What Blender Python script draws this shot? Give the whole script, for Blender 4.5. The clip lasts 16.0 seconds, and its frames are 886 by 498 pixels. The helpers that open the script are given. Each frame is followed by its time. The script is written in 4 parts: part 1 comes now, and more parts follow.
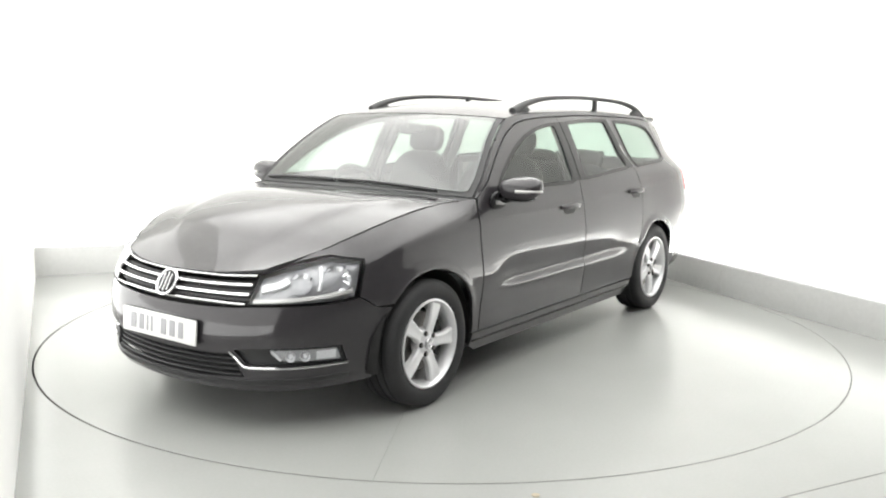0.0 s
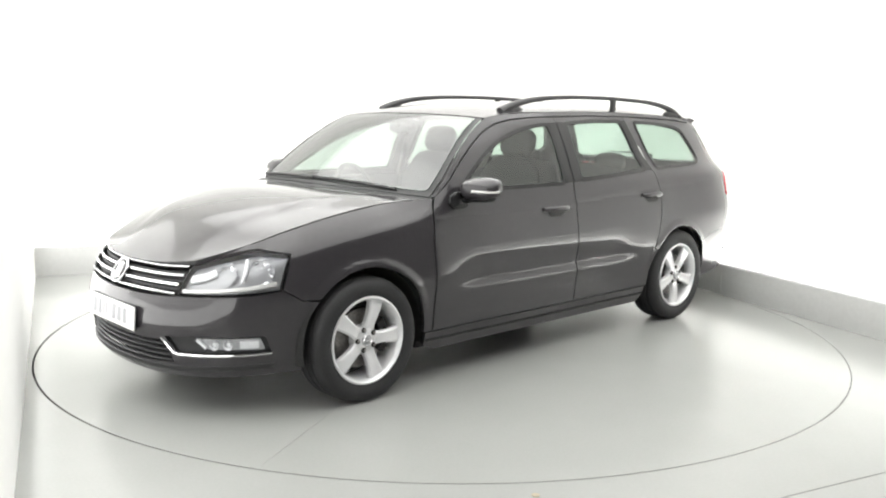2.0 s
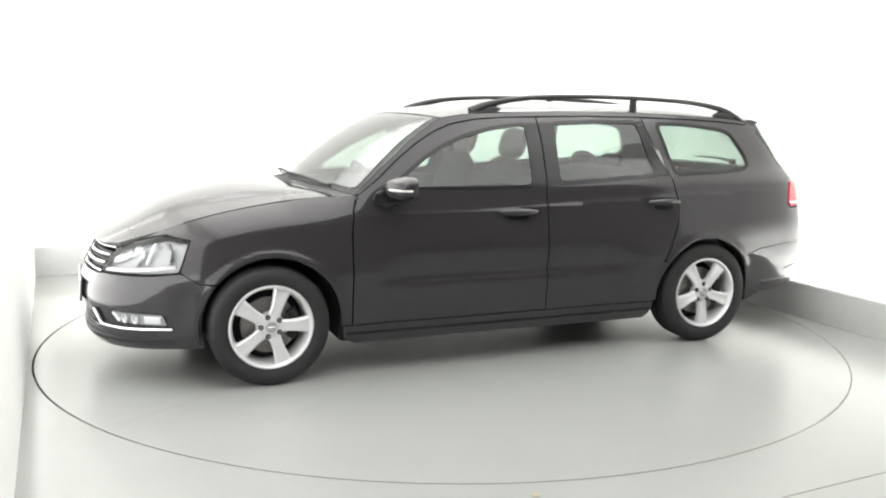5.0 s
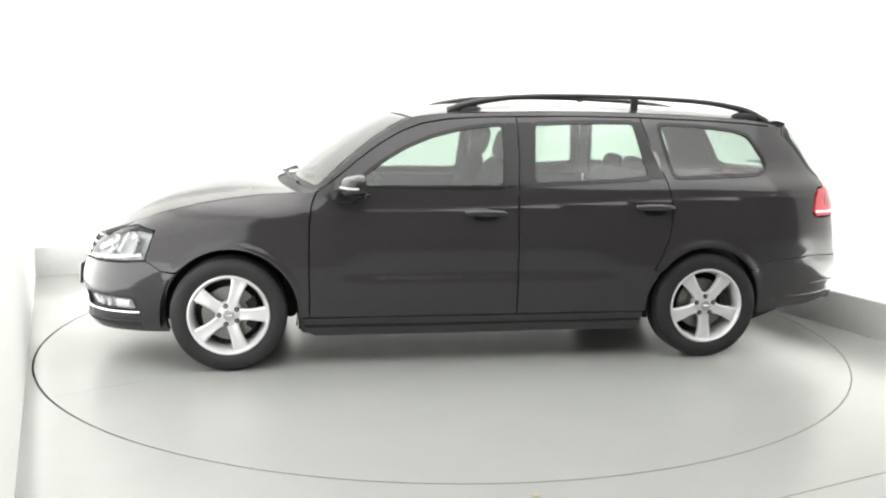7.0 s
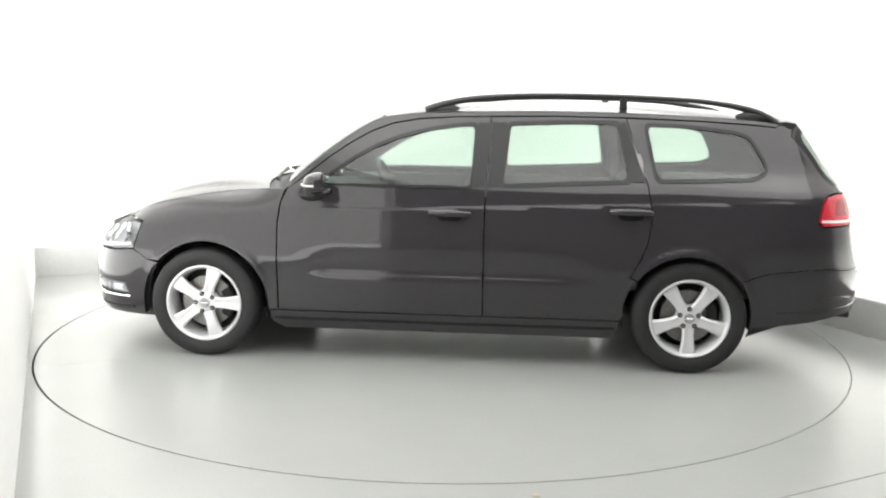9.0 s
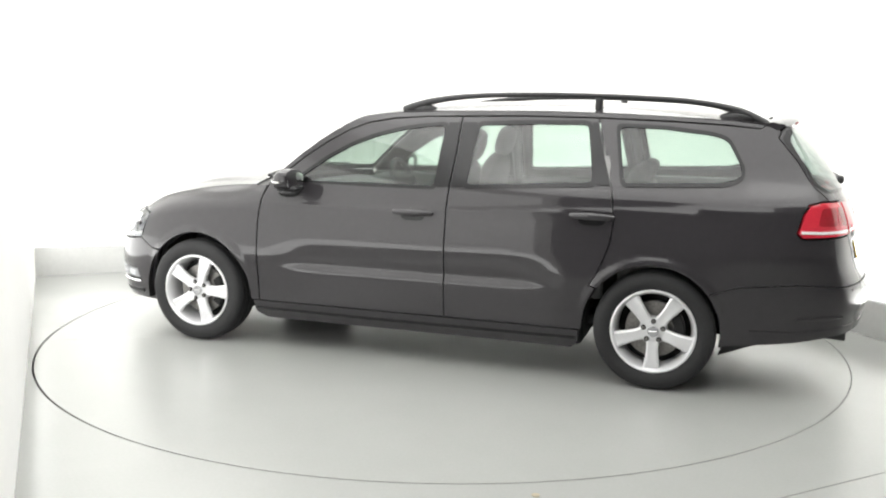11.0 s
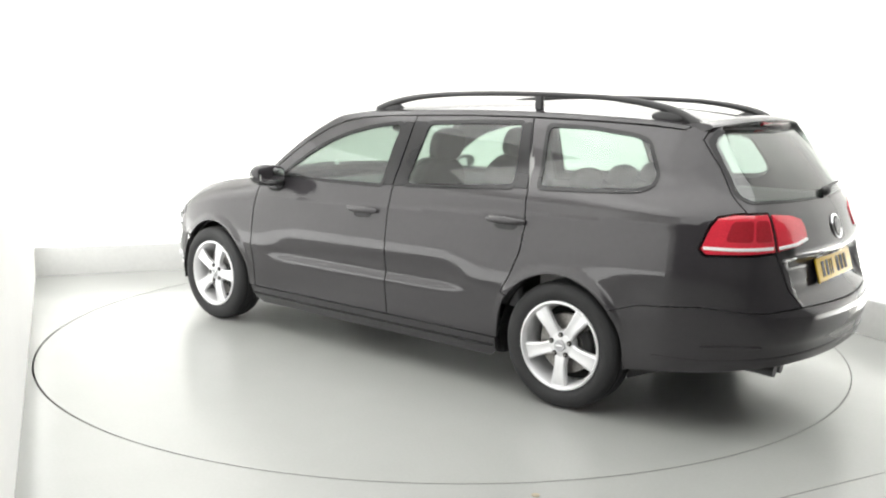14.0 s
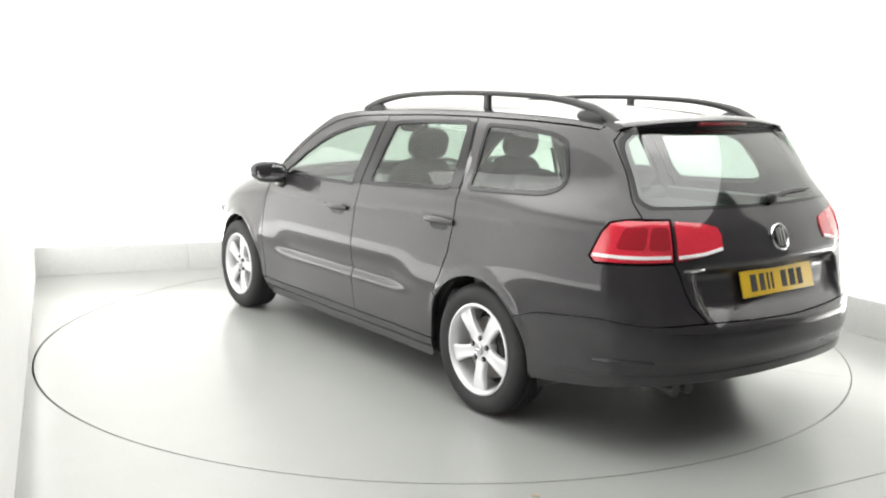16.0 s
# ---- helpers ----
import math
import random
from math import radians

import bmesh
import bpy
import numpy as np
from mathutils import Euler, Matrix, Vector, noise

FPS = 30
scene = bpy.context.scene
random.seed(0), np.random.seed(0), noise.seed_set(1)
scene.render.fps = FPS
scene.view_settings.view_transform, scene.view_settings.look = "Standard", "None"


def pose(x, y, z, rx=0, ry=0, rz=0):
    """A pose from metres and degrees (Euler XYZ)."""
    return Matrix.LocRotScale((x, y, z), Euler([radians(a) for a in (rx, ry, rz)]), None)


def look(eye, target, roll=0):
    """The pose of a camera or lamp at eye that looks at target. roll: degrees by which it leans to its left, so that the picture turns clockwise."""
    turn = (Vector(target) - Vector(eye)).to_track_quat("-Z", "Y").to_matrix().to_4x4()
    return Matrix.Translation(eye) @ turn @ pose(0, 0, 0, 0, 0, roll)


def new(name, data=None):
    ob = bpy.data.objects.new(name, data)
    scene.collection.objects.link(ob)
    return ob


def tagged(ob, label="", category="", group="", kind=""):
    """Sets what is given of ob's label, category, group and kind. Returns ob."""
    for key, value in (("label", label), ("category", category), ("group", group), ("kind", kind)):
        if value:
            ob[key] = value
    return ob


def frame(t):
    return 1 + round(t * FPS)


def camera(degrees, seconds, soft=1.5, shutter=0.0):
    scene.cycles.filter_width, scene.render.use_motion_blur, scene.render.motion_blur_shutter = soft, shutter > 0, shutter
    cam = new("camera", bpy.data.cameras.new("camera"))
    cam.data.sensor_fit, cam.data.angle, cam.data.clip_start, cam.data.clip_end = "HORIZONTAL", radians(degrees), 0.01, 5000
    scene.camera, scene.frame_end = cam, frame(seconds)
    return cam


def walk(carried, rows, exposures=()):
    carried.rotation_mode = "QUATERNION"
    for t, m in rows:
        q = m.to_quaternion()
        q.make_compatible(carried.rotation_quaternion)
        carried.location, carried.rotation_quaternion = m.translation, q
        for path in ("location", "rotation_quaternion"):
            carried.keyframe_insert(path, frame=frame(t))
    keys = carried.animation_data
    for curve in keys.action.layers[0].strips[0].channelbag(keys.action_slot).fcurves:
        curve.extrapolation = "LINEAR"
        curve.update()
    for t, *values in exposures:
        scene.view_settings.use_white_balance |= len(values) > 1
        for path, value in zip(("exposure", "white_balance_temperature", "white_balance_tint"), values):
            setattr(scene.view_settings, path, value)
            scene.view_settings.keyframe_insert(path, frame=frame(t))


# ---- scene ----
# ---------------------------------------------------------------- camera
cam = camera(53.28, 16.0, soft=2.1)
EYE = (0.0, -5.654, 1.425)
AIM = (EYE[0] - 0.00121, EYE[1] + 0.98748, EYE[2] - 0.15773)
walk(cam, [(0.0, look(EYE, AIM, 0.846)), (16.0, look(EYE, AIM, 0.846))])

# ---------------------------------------------------------------- light
world = bpy.data.worlds.new("studio_world")
scene.world = world
world.use_nodes = True
world.node_tree.nodes["Background"].inputs["Color"].default_value = (0.9, 0.95, 1.0, 1)
world.node_tree.nodes["Background"].inputs["Strength"].default_value = 0.02
scene.view_settings.exposure = 0.0


def panel(name, x, y, z, turn, long, wide, watts, color=(1.0, 0.995, 0.975)):
    """A rectangular lamp under the ceiling, facing down."""
    lamp = bpy.data.lights.new(name, "AREA")
    lamp.shape, lamp.size, lamp.size_y, lamp.energy, lamp.color = "RECTANGLE", long, wide, watts, color
    ob = new(name, lamp)
    ob.matrix_basis = pose(x, y, z, 0, 0, turn)
    return ob


panel("ceiling_light", 0.45, -0.60, 3.42, 22.5, 6.0, 8.0, 390)
panel("strip_light_left", -1.50, -0.50, 3.36, -66.2, 4.6, 1.10, 14)
panel("strip_light_right", 1.55, 0.35, 3.36, -66.2, 4.6, 1.40, 14)


def wash(name, a, b, out, z, tall, watts, tilt):
    """A long lamp lying along a wall between two plan points; it shines outwards, tilted up."""
    a, b = Vector((*a, z)), Vector((*b, z))
    mid, d = (a + b) / 2, (b - a)
    lamp = bpy.data.lights.new(name, "AREA")
    lamp.shape, lamp.size, lamp.size_y, lamp.energy, lamp.color = "RECTANGLE", d.length, tall, watts, (1.0, 1.0, 0.985)
    x = d.normalized()
    back = -(Vector((*out, 0)).normalized() * math.cos(radians(tilt)) + Vector((0, 0, math.sin(radians(tilt)))))
    ob = new(name, lamp)
    ob.matrix_basis = Matrix.Translation(mid) @ Matrix((x, back.cross(x), back)).transposed().to_4x4()
    return ob


# lamps in the trough behind the low kerb
wash("trough_light_back", (-3.20, 1.72), (1.45, 3.42), (-0.342, 0.940), 0.10, 0.06, 62, 30)
wash("trough_light_right", (1.52, 3.00), (3.49, -1.44), (0.914, 0.404), 0.10, 0.06, 64, 30)
# two added panels, without a real fixture, overbrighten the side wall for reflections
wash("side_wall_fill", (-3.30, 1.40), (-1.06, -3.66), (0.915, 0.403), 1.30, 2.04, 46, 0)
wash("side_wall_low_fill", (-3.285, 1.405), (-1.045, -3.655), (0.915, 0.403), 0.45, 0.34, 12, 0)


# ---------------------------------------------------------------- materials
def material(name, base, rough=0.5, metal=0.0, coat=0.0, grain=0.0, scale=60.0, bump=0.0, spec=0.5, detail=4.0, rough_var=0.0, big=0.0):
    m = bpy.data.materials.new(name)
    m.use_nodes = True
    nt = m.node_tree
    b = nt.nodes["Principled BSDF"]
    b.inputs["Roughness"].default_value, b.inputs["Metallic"].default_value = rough, metal
    b.inputs["Coat Weight"].default_value, b.inputs["Coat Roughness"].default_value = coat, 0.04
    b.inputs["Specular IOR Level"].default_value = spec
    b.inputs["Base Color"].default_value = (*base, 1)
    if grain or bump or rough_var or big:
        co = nt.nodes.new("ShaderNodeTexCoord")
        n = nt.nodes.new("ShaderNodeTexNoise")
        n.inputs["Scale"].default_value, n.inputs["Detail"].default_value = scale, detail
        nt.links.new(co.outputs["Object"], n.inputs["Vector"])
        n2 = nt.nodes.new("ShaderNodeTexNoise")
        n2.inputs["Scale"].default_value, n2.inputs["Detail"].default_value = scale / 25, 3.0
        nt.links.new(co.outputs["Object"], n2.inputs["Vector"])
        if grain or big:
            prev = None
            for node, amount in ((n, grain), (n2, big)):
                if not amount:
                    continue
                ramp = nt.nodes.new("ShaderNodeMapRange")
                ramp.inputs["From Min"].default_value, ramp.inputs["From Max"].default_value = 0.3, 0.7
                ramp.inputs["To Min"].default_value, ramp.inputs["To Max"].default_value = 1 - amount, 1 + amount
                nt.links.new(node.outputs["Fac"], ramp.inputs["Value"])
                mul = nt.nodes.new("ShaderNodeVectorMath")
                mul.operation = "SCALE"
                mul.inputs[0].default_value = base
                if prev:
                    nt.links.new(prev, mul.inputs[0])
                nt.links.new(ramp.outputs["Result"], mul.inputs["Scale"])
                prev = mul.outputs["Vector"]
            nt.links.new(prev, b.inputs["Base Color"])
        if rough_var:
            rr = nt.nodes.new("ShaderNodeMapRange")
            rr.inputs["From Min"].default_value, rr.inputs["From Max"].default_value = 0.3, 0.7
            rr.inputs["To Min"].default_value, rr.inputs["To Max"].default_value = rough - rough_var, rough + rough_var
            nt.links.new(n2.outputs["Fac"], rr.inputs["Value"])
            nt.links.new(rr.outputs["Result"], b.inputs["Roughness"])
        if bump:
            bp = nt.nodes.new("ShaderNodeBump")
            bp.inputs["Strength"].default_value, bp.inputs["Distance"].default_value = bump, 0.002
            nt.links.new(n.outputs["Fac"], bp.inputs["Height"])
            nt.links.new(bp.outputs["Normal"], b.inputs["Normal"])
    return m


def glass(name, tint, gloss_rough=0.0, floor_gloss=0.045):
    """Tinted pane: clear transmission under a gloss that grows towards grazing sight."""
    m = bpy.data.materials.new(name)
    m.use_nodes = True
    nt = m.node_tree
    out = nt.nodes["Material Output"]
    tr, gl = nt.nodes.new("ShaderNodeBsdfTransparent"), nt.nodes.new("ShaderNodeBsdfGlossy")
    mix, lw = nt.nodes.new("ShaderNodeMixShader"), nt.nodes.new("ShaderNodeLayerWeight")
    power, span = nt.nodes.new("ShaderNodeMath"), nt.nodes.new("ShaderNodeMapRange")
    tr.inputs["Color"].default_value = (*tint, 1)
    gl.inputs["Roughness"].default_value = gloss_rough
    lw.inputs["Blend"].default_value = 0.5
    power.operation, power.inputs[1].default_value = "POWER", 4.5
    span.inputs["To Min"].default_value, span.inputs["To Max"].default_value = floor_gloss * 1.8, 1.0
    nt.links.new(lw.outputs["Facing"], power.inputs[0])
    nt.links.new(power.outputs["Value"], span.inputs["Value"])
    nt.links.new(span.outputs["Result"], mix.inputs["Fac"])
    nt.links.new(tr.outputs["BSDF"], mix.inputs[1])
    nt.links.new(gl.outputs["BSDF"], mix.inputs[2])
    nt.links.new(mix.outputs["Shader"], out.inputs["Surface"])
    return m


PAINT = material("car_paint", (0.0268, 0.0247, 0.0275), 0.42, 0.0, 1.0, grain=0.12, scale=900, big=0.04, spec=0.12)
PAINT.node_tree.nodes["Principled BSDF"].inputs["Coat IOR"].default_value = 1.5
PAINT.node_tree.nodes["Principled BSDF"].inputs["Coat Roughness"].default_value = 0.04
BLACK = material("black_plastic", (0.018, 0.018, 0.019), 0.45, grain=0.15, scale=300, bump=0.15)
GLOSSBLACK = material("gloss_black_trim", (0.012, 0.012, 0.013), 0.2, spec=0.35)
DARK = material("dark_void", (0.008, 0.008, 0.008), 0.8, grain=0.2, scale=40)
CHROME = material("chrome", (0.80, 0.80, 0.81), 0.12, 1.0, rough_var=0.03, scale=80)
ALLOY = material("silver_alloy", (0.72, 0.72, 0.73), 0.38, 0.35, coat=0.6, grain=0.04, scale=400, big=0.03)
STEEL = material("brake_steel", (0.25, 0.24, 0.23), 0.45, 0.9, grain=0.25, scale=90)
RUBBER = material("tyre_rubber", (0.015, 0.015, 0.016), 0.72, grain=0.25, scale=160, bump=0.4, big=0.2)
FABRIC = material("seat_fabric", (0.035, 0.036, 0.038), 0.9, grain=0.12, scale=90, bump=0.12, big=0.1)
TRIM = material("cabin_trim", (0.045, 0.046, 0.05), 0.65, grain=0.12, scale=350, bump=0.3)
PALETRIM = material("pale_cabin_trim", (0.24, 0.24, 0.235), 0.7, grain=0.10, scale=350, bump=0.3)
CARD = material("door_card_grey", (0.10, 0.10, 0.105), 0.7, grain=0.10, scale=300, bump=0.3)
HEADLINER = material("headliner_cloth", (0.42, 0.42, 0.40), 0.9, grain=0.06, scale=400, bump=0.2)
GLASS = glass("window_glass", (0.60, 0.70, 0.64), 0.02, 0.046)
REARGLASS = glass("rear_window_glass", (0.60, 0.70, 0.65), 0.05, 0.085)
SCREEN = glass("windscreen_glass", (0.52, 0.60, 0.55), 0.10, 0.080)
CLEAR = glass("lamp_cover", (0.95, 0.96, 0.97), 0.03, 0.018)
REDLENS = material("red_lens", (0.62, 0.030, 0.052), 0.12, coat=1.0, grain=0.12, scale=160, big=0.05)
REDDARK = material("dark_red_lens", (0.33, 0.014, 0.024), 0.15, coat=1.0, grain=0.15, scale=160)
WHITELENS = material("white_lens", (0.85, 0.84, 0.84), 0.15, coat=0.8, grain=0.05, scale=200)
AMBER = material("indicator_lens", (0.62, 0.61, 0.59), 0.15, coat=0.8, grain=0.05, scale=200)
PLATEWHITE = material("white_plate", (0.58, 0.58, 0.565), 0.45, coat=0.0, grain=0.03, scale=200)
PLATEYELLOW = material("yellow_plate", (0.74, 0.48, 0.026), 0.35, coat=0.4, grain=0.03, scale=200)
INK = material("plate_ink", (0.03, 0.03, 0.03), 0.5, grain=0.1, scale=200)
INKGREY = material("faded_plate_ink", (0.24, 0.24, 0.25), 0.5, grain=0.1, scale=200)
FLOOR = material("grey_epoxy_floor", (0.305, 0.309, 0.299), 0.24, grain=0.02, scale=70, big=0.014, spec=0.5)
TABLE = material("turntable_paint", (0.305, 0.309, 0.299), 0.24, grain=0.02, scale=70, big=0.014, spec=0.5)
KERB = material("pale_grey_kerb", (0.50, 0.504, 0.492), 0.45, grain=0.03, scale=30, big=0.03)
WALL = material("white_cyclorama", (0.80, 0.80, 0.782), 0.85, grain=0.015, scale=20, big=0.015)
HALL = material("hall_plaster", (0.62, 0.62, 0.61), 0.8, grain=0.06, scale=12, big=0.06)
PIT = material("pit_black", (0.01, 0.01, 0.01), 0.9, grain=0.2, scale=20)


# ---------------------------------------------------------------- mesh helpers
def link(name, me, mat, parent=None, label=""):
    me.materials.append(mat)
    ob = new(name, me)
    if parent is not None:
        ob.parent = parent
    if label:
        ob["label"] = label
    return ob


def part(name, bm, mat, parent=None, label="", smooth=True, angle=35):
    bmesh.ops.recalc_face_normals(bm, faces=bm.faces)
    me = bpy.data.meshes.new(name)
    if smooth:
        for f in bm.faces:
            f.smooth = True
        lim = radians(angle)
        for e in bm.edges:
            if len(e.link_faces) == 2 and e.calc_face_angle(0) > lim:
                e.smooth = False
    bm.to_mesh(me)
    bm.free()
    return link(name, me, mat, parent, label)


def box(bm, cx, cy, cz, lx, ly, lz, m=None, bev=0.0):
    r = bmesh.ops.create_cube(bm, size=1.0)
    vs = r["verts"]
    bmesh.ops.scale(bm, vec=(lx, ly, lz), verts=vs)
    if bev:
        es = list({e for v in vs for e in v.link_edges})
        q = bmesh.ops.bevel(bm, geom=es, offset=bev, segments=2, affect="EDGES", profile=0.5)
        vs = list({v for f in q["faces"] for v in f.verts} | {v for v in vs if v.is_valid})
    bmesh.ops.translate(bm, vec=(cx, cy, cz), verts=vs)
    if m is not None:
        bmesh.ops.transform(bm, matrix=m, verts=vs)
    return vs


def blob(bm, centre, half, power=2.6, rows=10, cols=20, m=None):
    """A rounded cushion: a superellipsoid."""
    def sp(v, p):
        return math.copysign(abs(v) ** (2 / p), v)
    ring = []
    for i in range(rows + 1):
        a = -math.pi / 2 + math.pi * i / rows
        line = []
        for j in range(cols):
            b = 2 * math.pi * j / cols
            co = Vector((half[0] * sp(math.cos(a), power) * sp(math.cos(b), power), half[1] * sp(math.cos(a), power) * sp(math.sin(b), power), half[2] * sp(math.sin(a), power)))
            co += Vector(centre)
            line.append(bm.verts.new(m @ co if m else co))
        ring.append(line)
    for i in range(rows):
        for j in range(cols):
            k = (j + 1) % cols
            bm.faces.new((ring[i][j], ring[i][k], ring[i + 1][k], ring[i + 1][j]))
    bmesh.ops.remove_doubles(bm, verts=[v for l in ring for v in l], dist=1e-5)


def tube(bm, pts, rad, sides=10, squash=1.0):
    """A tube along points; rad is a number or a function of 0..1."""
    pts = [Vector(p) for p in pts]
    n, rings = len(pts), []
    for i, p in enumerate(pts):
        t = (pts[min(i + 1, n - 1)] - pts[max(i - 1, 0)]).normalized()
        side = t.cross(Vector((0, 0, 1)))
        side = side.normalized() if side.length > 1e-4 else Vector((1, 0, 0))
        up = side.cross(t).normalized()
        r = rad(i / (n - 1)) if callable(rad) else rad
        rings.append([bm.verts.new(p + side * (r * math.cos(2 * math.pi * k / sides)) + up * (r * squash * math.sin(2 * math.pi * k / sides))) for k in range(sides)])
    for a, b in zip(rings, rings[1:]):
        for k in range(sides):
            bm.faces.new((a[k], a[(k + 1) % sides], b[(k + 1) % sides], b[k]))
    bm.faces.new(rings[0])
    bm.faces.new(rings[-1])


def lathe(bm, prof, seg=48, close=False):
    """Turns (radius, y) points about the y axis."""
    rings = [[bm.verts.new((r * math.cos(2 * math.pi * k / seg), y, r * math.sin(2 * math.pi * k / seg))) for k in range(seg)] for r, y in prof]
    pairs = list(zip(rings, rings[1:])) + ([(rings[-1], rings[0])] if close else [])
    for a, b in pairs:
        for k in range(seg):
            bm.faces.new((a[k], a[(k + 1) % seg], b[(k + 1) % seg], b[k]))
    return rings


def disc(bm, m, r, t, seg=28, bev=.3, z0=0.0):
    rows = []
    for rr, zz in ((r, z0), (r, z0 + t * (1 - bev)), (r - t * bev, z0 + t)):
        rows.append([bm.verts.new(m @ Vector((rr * math.cos(2 * math.pi * j / seg), rr * math.sin(2 * math.pi * j / seg), zz))) for j in range(seg)])
    for a, b in zip(rows, rows[1:]):
        for j in range(seg):
            bm.faces.new((a[j], a[(j + 1) % seg], b[(j + 1) % seg], b[j]))
    bm.faces.new(rows[0])
    bm.faces.new(rows[-1])


def dense(loop, h, closed=True):
    out = []
    n = len(loop)
    for i in range(n if closed else n - 1):
        a, b = np.array(loop[i], float), np.array(loop[(i + 1) % n], float)
        k = max(1, int(math.ceil(np.hypot(*(b - a)) / h)))
        out += [a + (b - a) * j / k for j in range(k)]
    if not closed:
        out.append(np.array(loop[-1], float))
    return np.array(out)


def rounded(loop, r):
    """Cuts each corner of a loop with a small curve."""
    out = []
    n = len(loop)
    for i in range(n):
        a, b, c = (np.array(loop[(i + k) % n], float) for k in (-1, 0, 1))
        u, v = a - b, c - b
        d1, d2 = min(r, np.hypot(*u) * 0.45), min(r, np.hypot(*v) * 0.45)
        p, q = b + u / np.hypot(*u) * d1, b + v / np.hypot(*v) * d2
        out += [tuple((1 - t) ** 2 * p + 2 * t * (1 - t) * b + t * t * q) for t in (0, 0.25, 0.5, 0.75, 1)]
    return out


def shrink(pts, g):
    p = np.asarray(pts, float)
    area2 = np.sum(p[:, 0] * np.roll(p[:, 1], -1) - np.roll(p[:, 0], -1) * p[:, 1])
    sg = 1 if area2 > 0 else -1
    e1, e2 = p - np.roll(p, 1, 0), np.roll(p, -1, 0) - p
    n1, n2 = (np.stack([-e[:, 1], e[:, 0]], 1) * sg / (np.hypot(*e.T)[:, None] + 1e-12) for e in (e1, e2))
    b = n1 + n2
    b /= np.maximum((b * n1).sum(1), 0.5)[:, None]
    return p + b * g


def inside(pt, loops):
    x, y = pt[:, 0], pt[:, 1]
    res = np.zeros(len(pt), bool)
    for l in loops:
        a, b = l, np.roll(l, -1, 0)
        for (x0, y0), (x1, y1) in zip(a, b):
            if y0 == y1:
                continue
            c = ((y0 > y) != (y1 > y)) & (x < (x1 - x0) * (y - y0) / (y1 - y0) + x0)
            res ^= c
    return res


from mathutils.geometry import delaunay_2d_cdt


def patch(name, loops, surf, mat, parent, label="", step=0.04, gap=0.0018, rim=0.014, off=0.0, mirror=False, edge=None):
    """One panel: a region of a surface, with its rim folded inwards."""
    edge = edge or step
    lp = [shrink(dense(l, edge), gap if i == 0 else -gap) for i, l in enumerate(loops)]
    lo, hi = lp[0].min(0), lp[0].max(0)
    gx, gy = np.meshgrid(np.arange(lo[0] + step / 2, hi[0], step), np.arange(lo[1] + step / 2, hi[1], step))
    g = np.stack([gx.ravel(), gy.ravel()], 1)
    if len(g):
        g = g[inside(g, lp)]
    ring = np.vstack(lp)
    if len(g):
        far = np.ones(len(g), bool)
        for p in ring:
            far &= np.hypot(g[:, 0] - p[0], g[:, 1] - p[1]) > step * 0.4
        g = g[far]
    pts = np.vstack([ring, g]) if len(g) else ring
    edges, base = [], 0
    for l in lp:
        edges += [(base + i, base + (i + 1) % len(l)) for i in range(len(l))]
        base += len(l)
    vo, _, fo, *_ = delaunay_2d_cdt([Vector(p) for p in pts], edges, [], 0, 1e-6)
    v2 = np.array([(v.x, v.y) for v in vo])
    tri = np.array([f for f in fo if len(f) == 3])
    tri = tri[inside(v2[tri].mean(1), lp)]
    h = 1e-3
    p3 = surf(v2[:, 0], v2[:, 1])
    du, dv = surf(v2[:, 0] + h, v2[:, 1]) - surf(v2[:, 0] - h, v2[:, 1]), surf(v2[:, 0], v2[:, 1] + h) - surf(v2[:, 0], v2[:, 1] - h)
    nn = np.cross(du, dv)
    nn /= np.linalg.norm(nn, axis=1)[:, None] + 1e-12
    core = np.array([-0.1, 0, 0.6])
    if ((p3 - core) * nn).sum(1).mean() < 0:
        nn = -nn
    p3 = p3 + nn * off
    if mirror:
        p3, nn = p3 * [1, -1, 1], nn * [1, -1, 1]
    fn = np.cross(p3[tri[:, 1]] - p3[tri[:, 0]], p3[tri[:, 2]] - p3[tri[:, 0]])
    flip = (fn * nn[tri].mean(1)).sum(1) < 0
    tri[flip] = tri[flip][:, ::-1]
    verts, faces, norms = list(map(tuple, p3)), [tuple(t) for t in tri], []
    for t in tri:
        norms += [tuple(nn[i]) for i in t]
    if rim:
        cnt = {}
        for a, b, c in tri:
            for u, v in ((a, b), (b, c), (c, a)):
                cnt[(u, v)] = cnt.get((u, v), 0) + 1
        bord = [(u, v) for (u, v) in cnt if (v, u) not in cnt]
        low, high = {}, {}
        for u in sorted({int(i) for e in bord for i in e}):
            low[u] = len(verts)
            verts.append(tuple(p3[u] - nn[u] * rim))
            high[u] = len(verts)
            verts.append(tuple(p3[u]))
        for u, v in bord:
            faces.append((high[v], high[u], low[u], low[v]))
            w = np.cross(p3[u] - p3[v], -nn[u])
            w = w / (np.linalg.norm(w) + 1e-12)
            norms += [tuple(w)] * 4
    me = bpy.data.meshes.new(name)
    me.from_pydata(verts, [], faces)
    me.polygons.foreach_set("use_smooth", [True] * len(me.polygons))
    me.normals_split_custom_set(norms)
    ob = link(name, me, mat, parent, label)
    # folded rims of painted panels are coloured black, as the shade in the gaps
    if rim and mat is PAINT:
        me.materials.append(BLACK)
        for f in me.polygons:
            f.material_index = 1 if len(f.vertices) == 4 else 0
    return ob


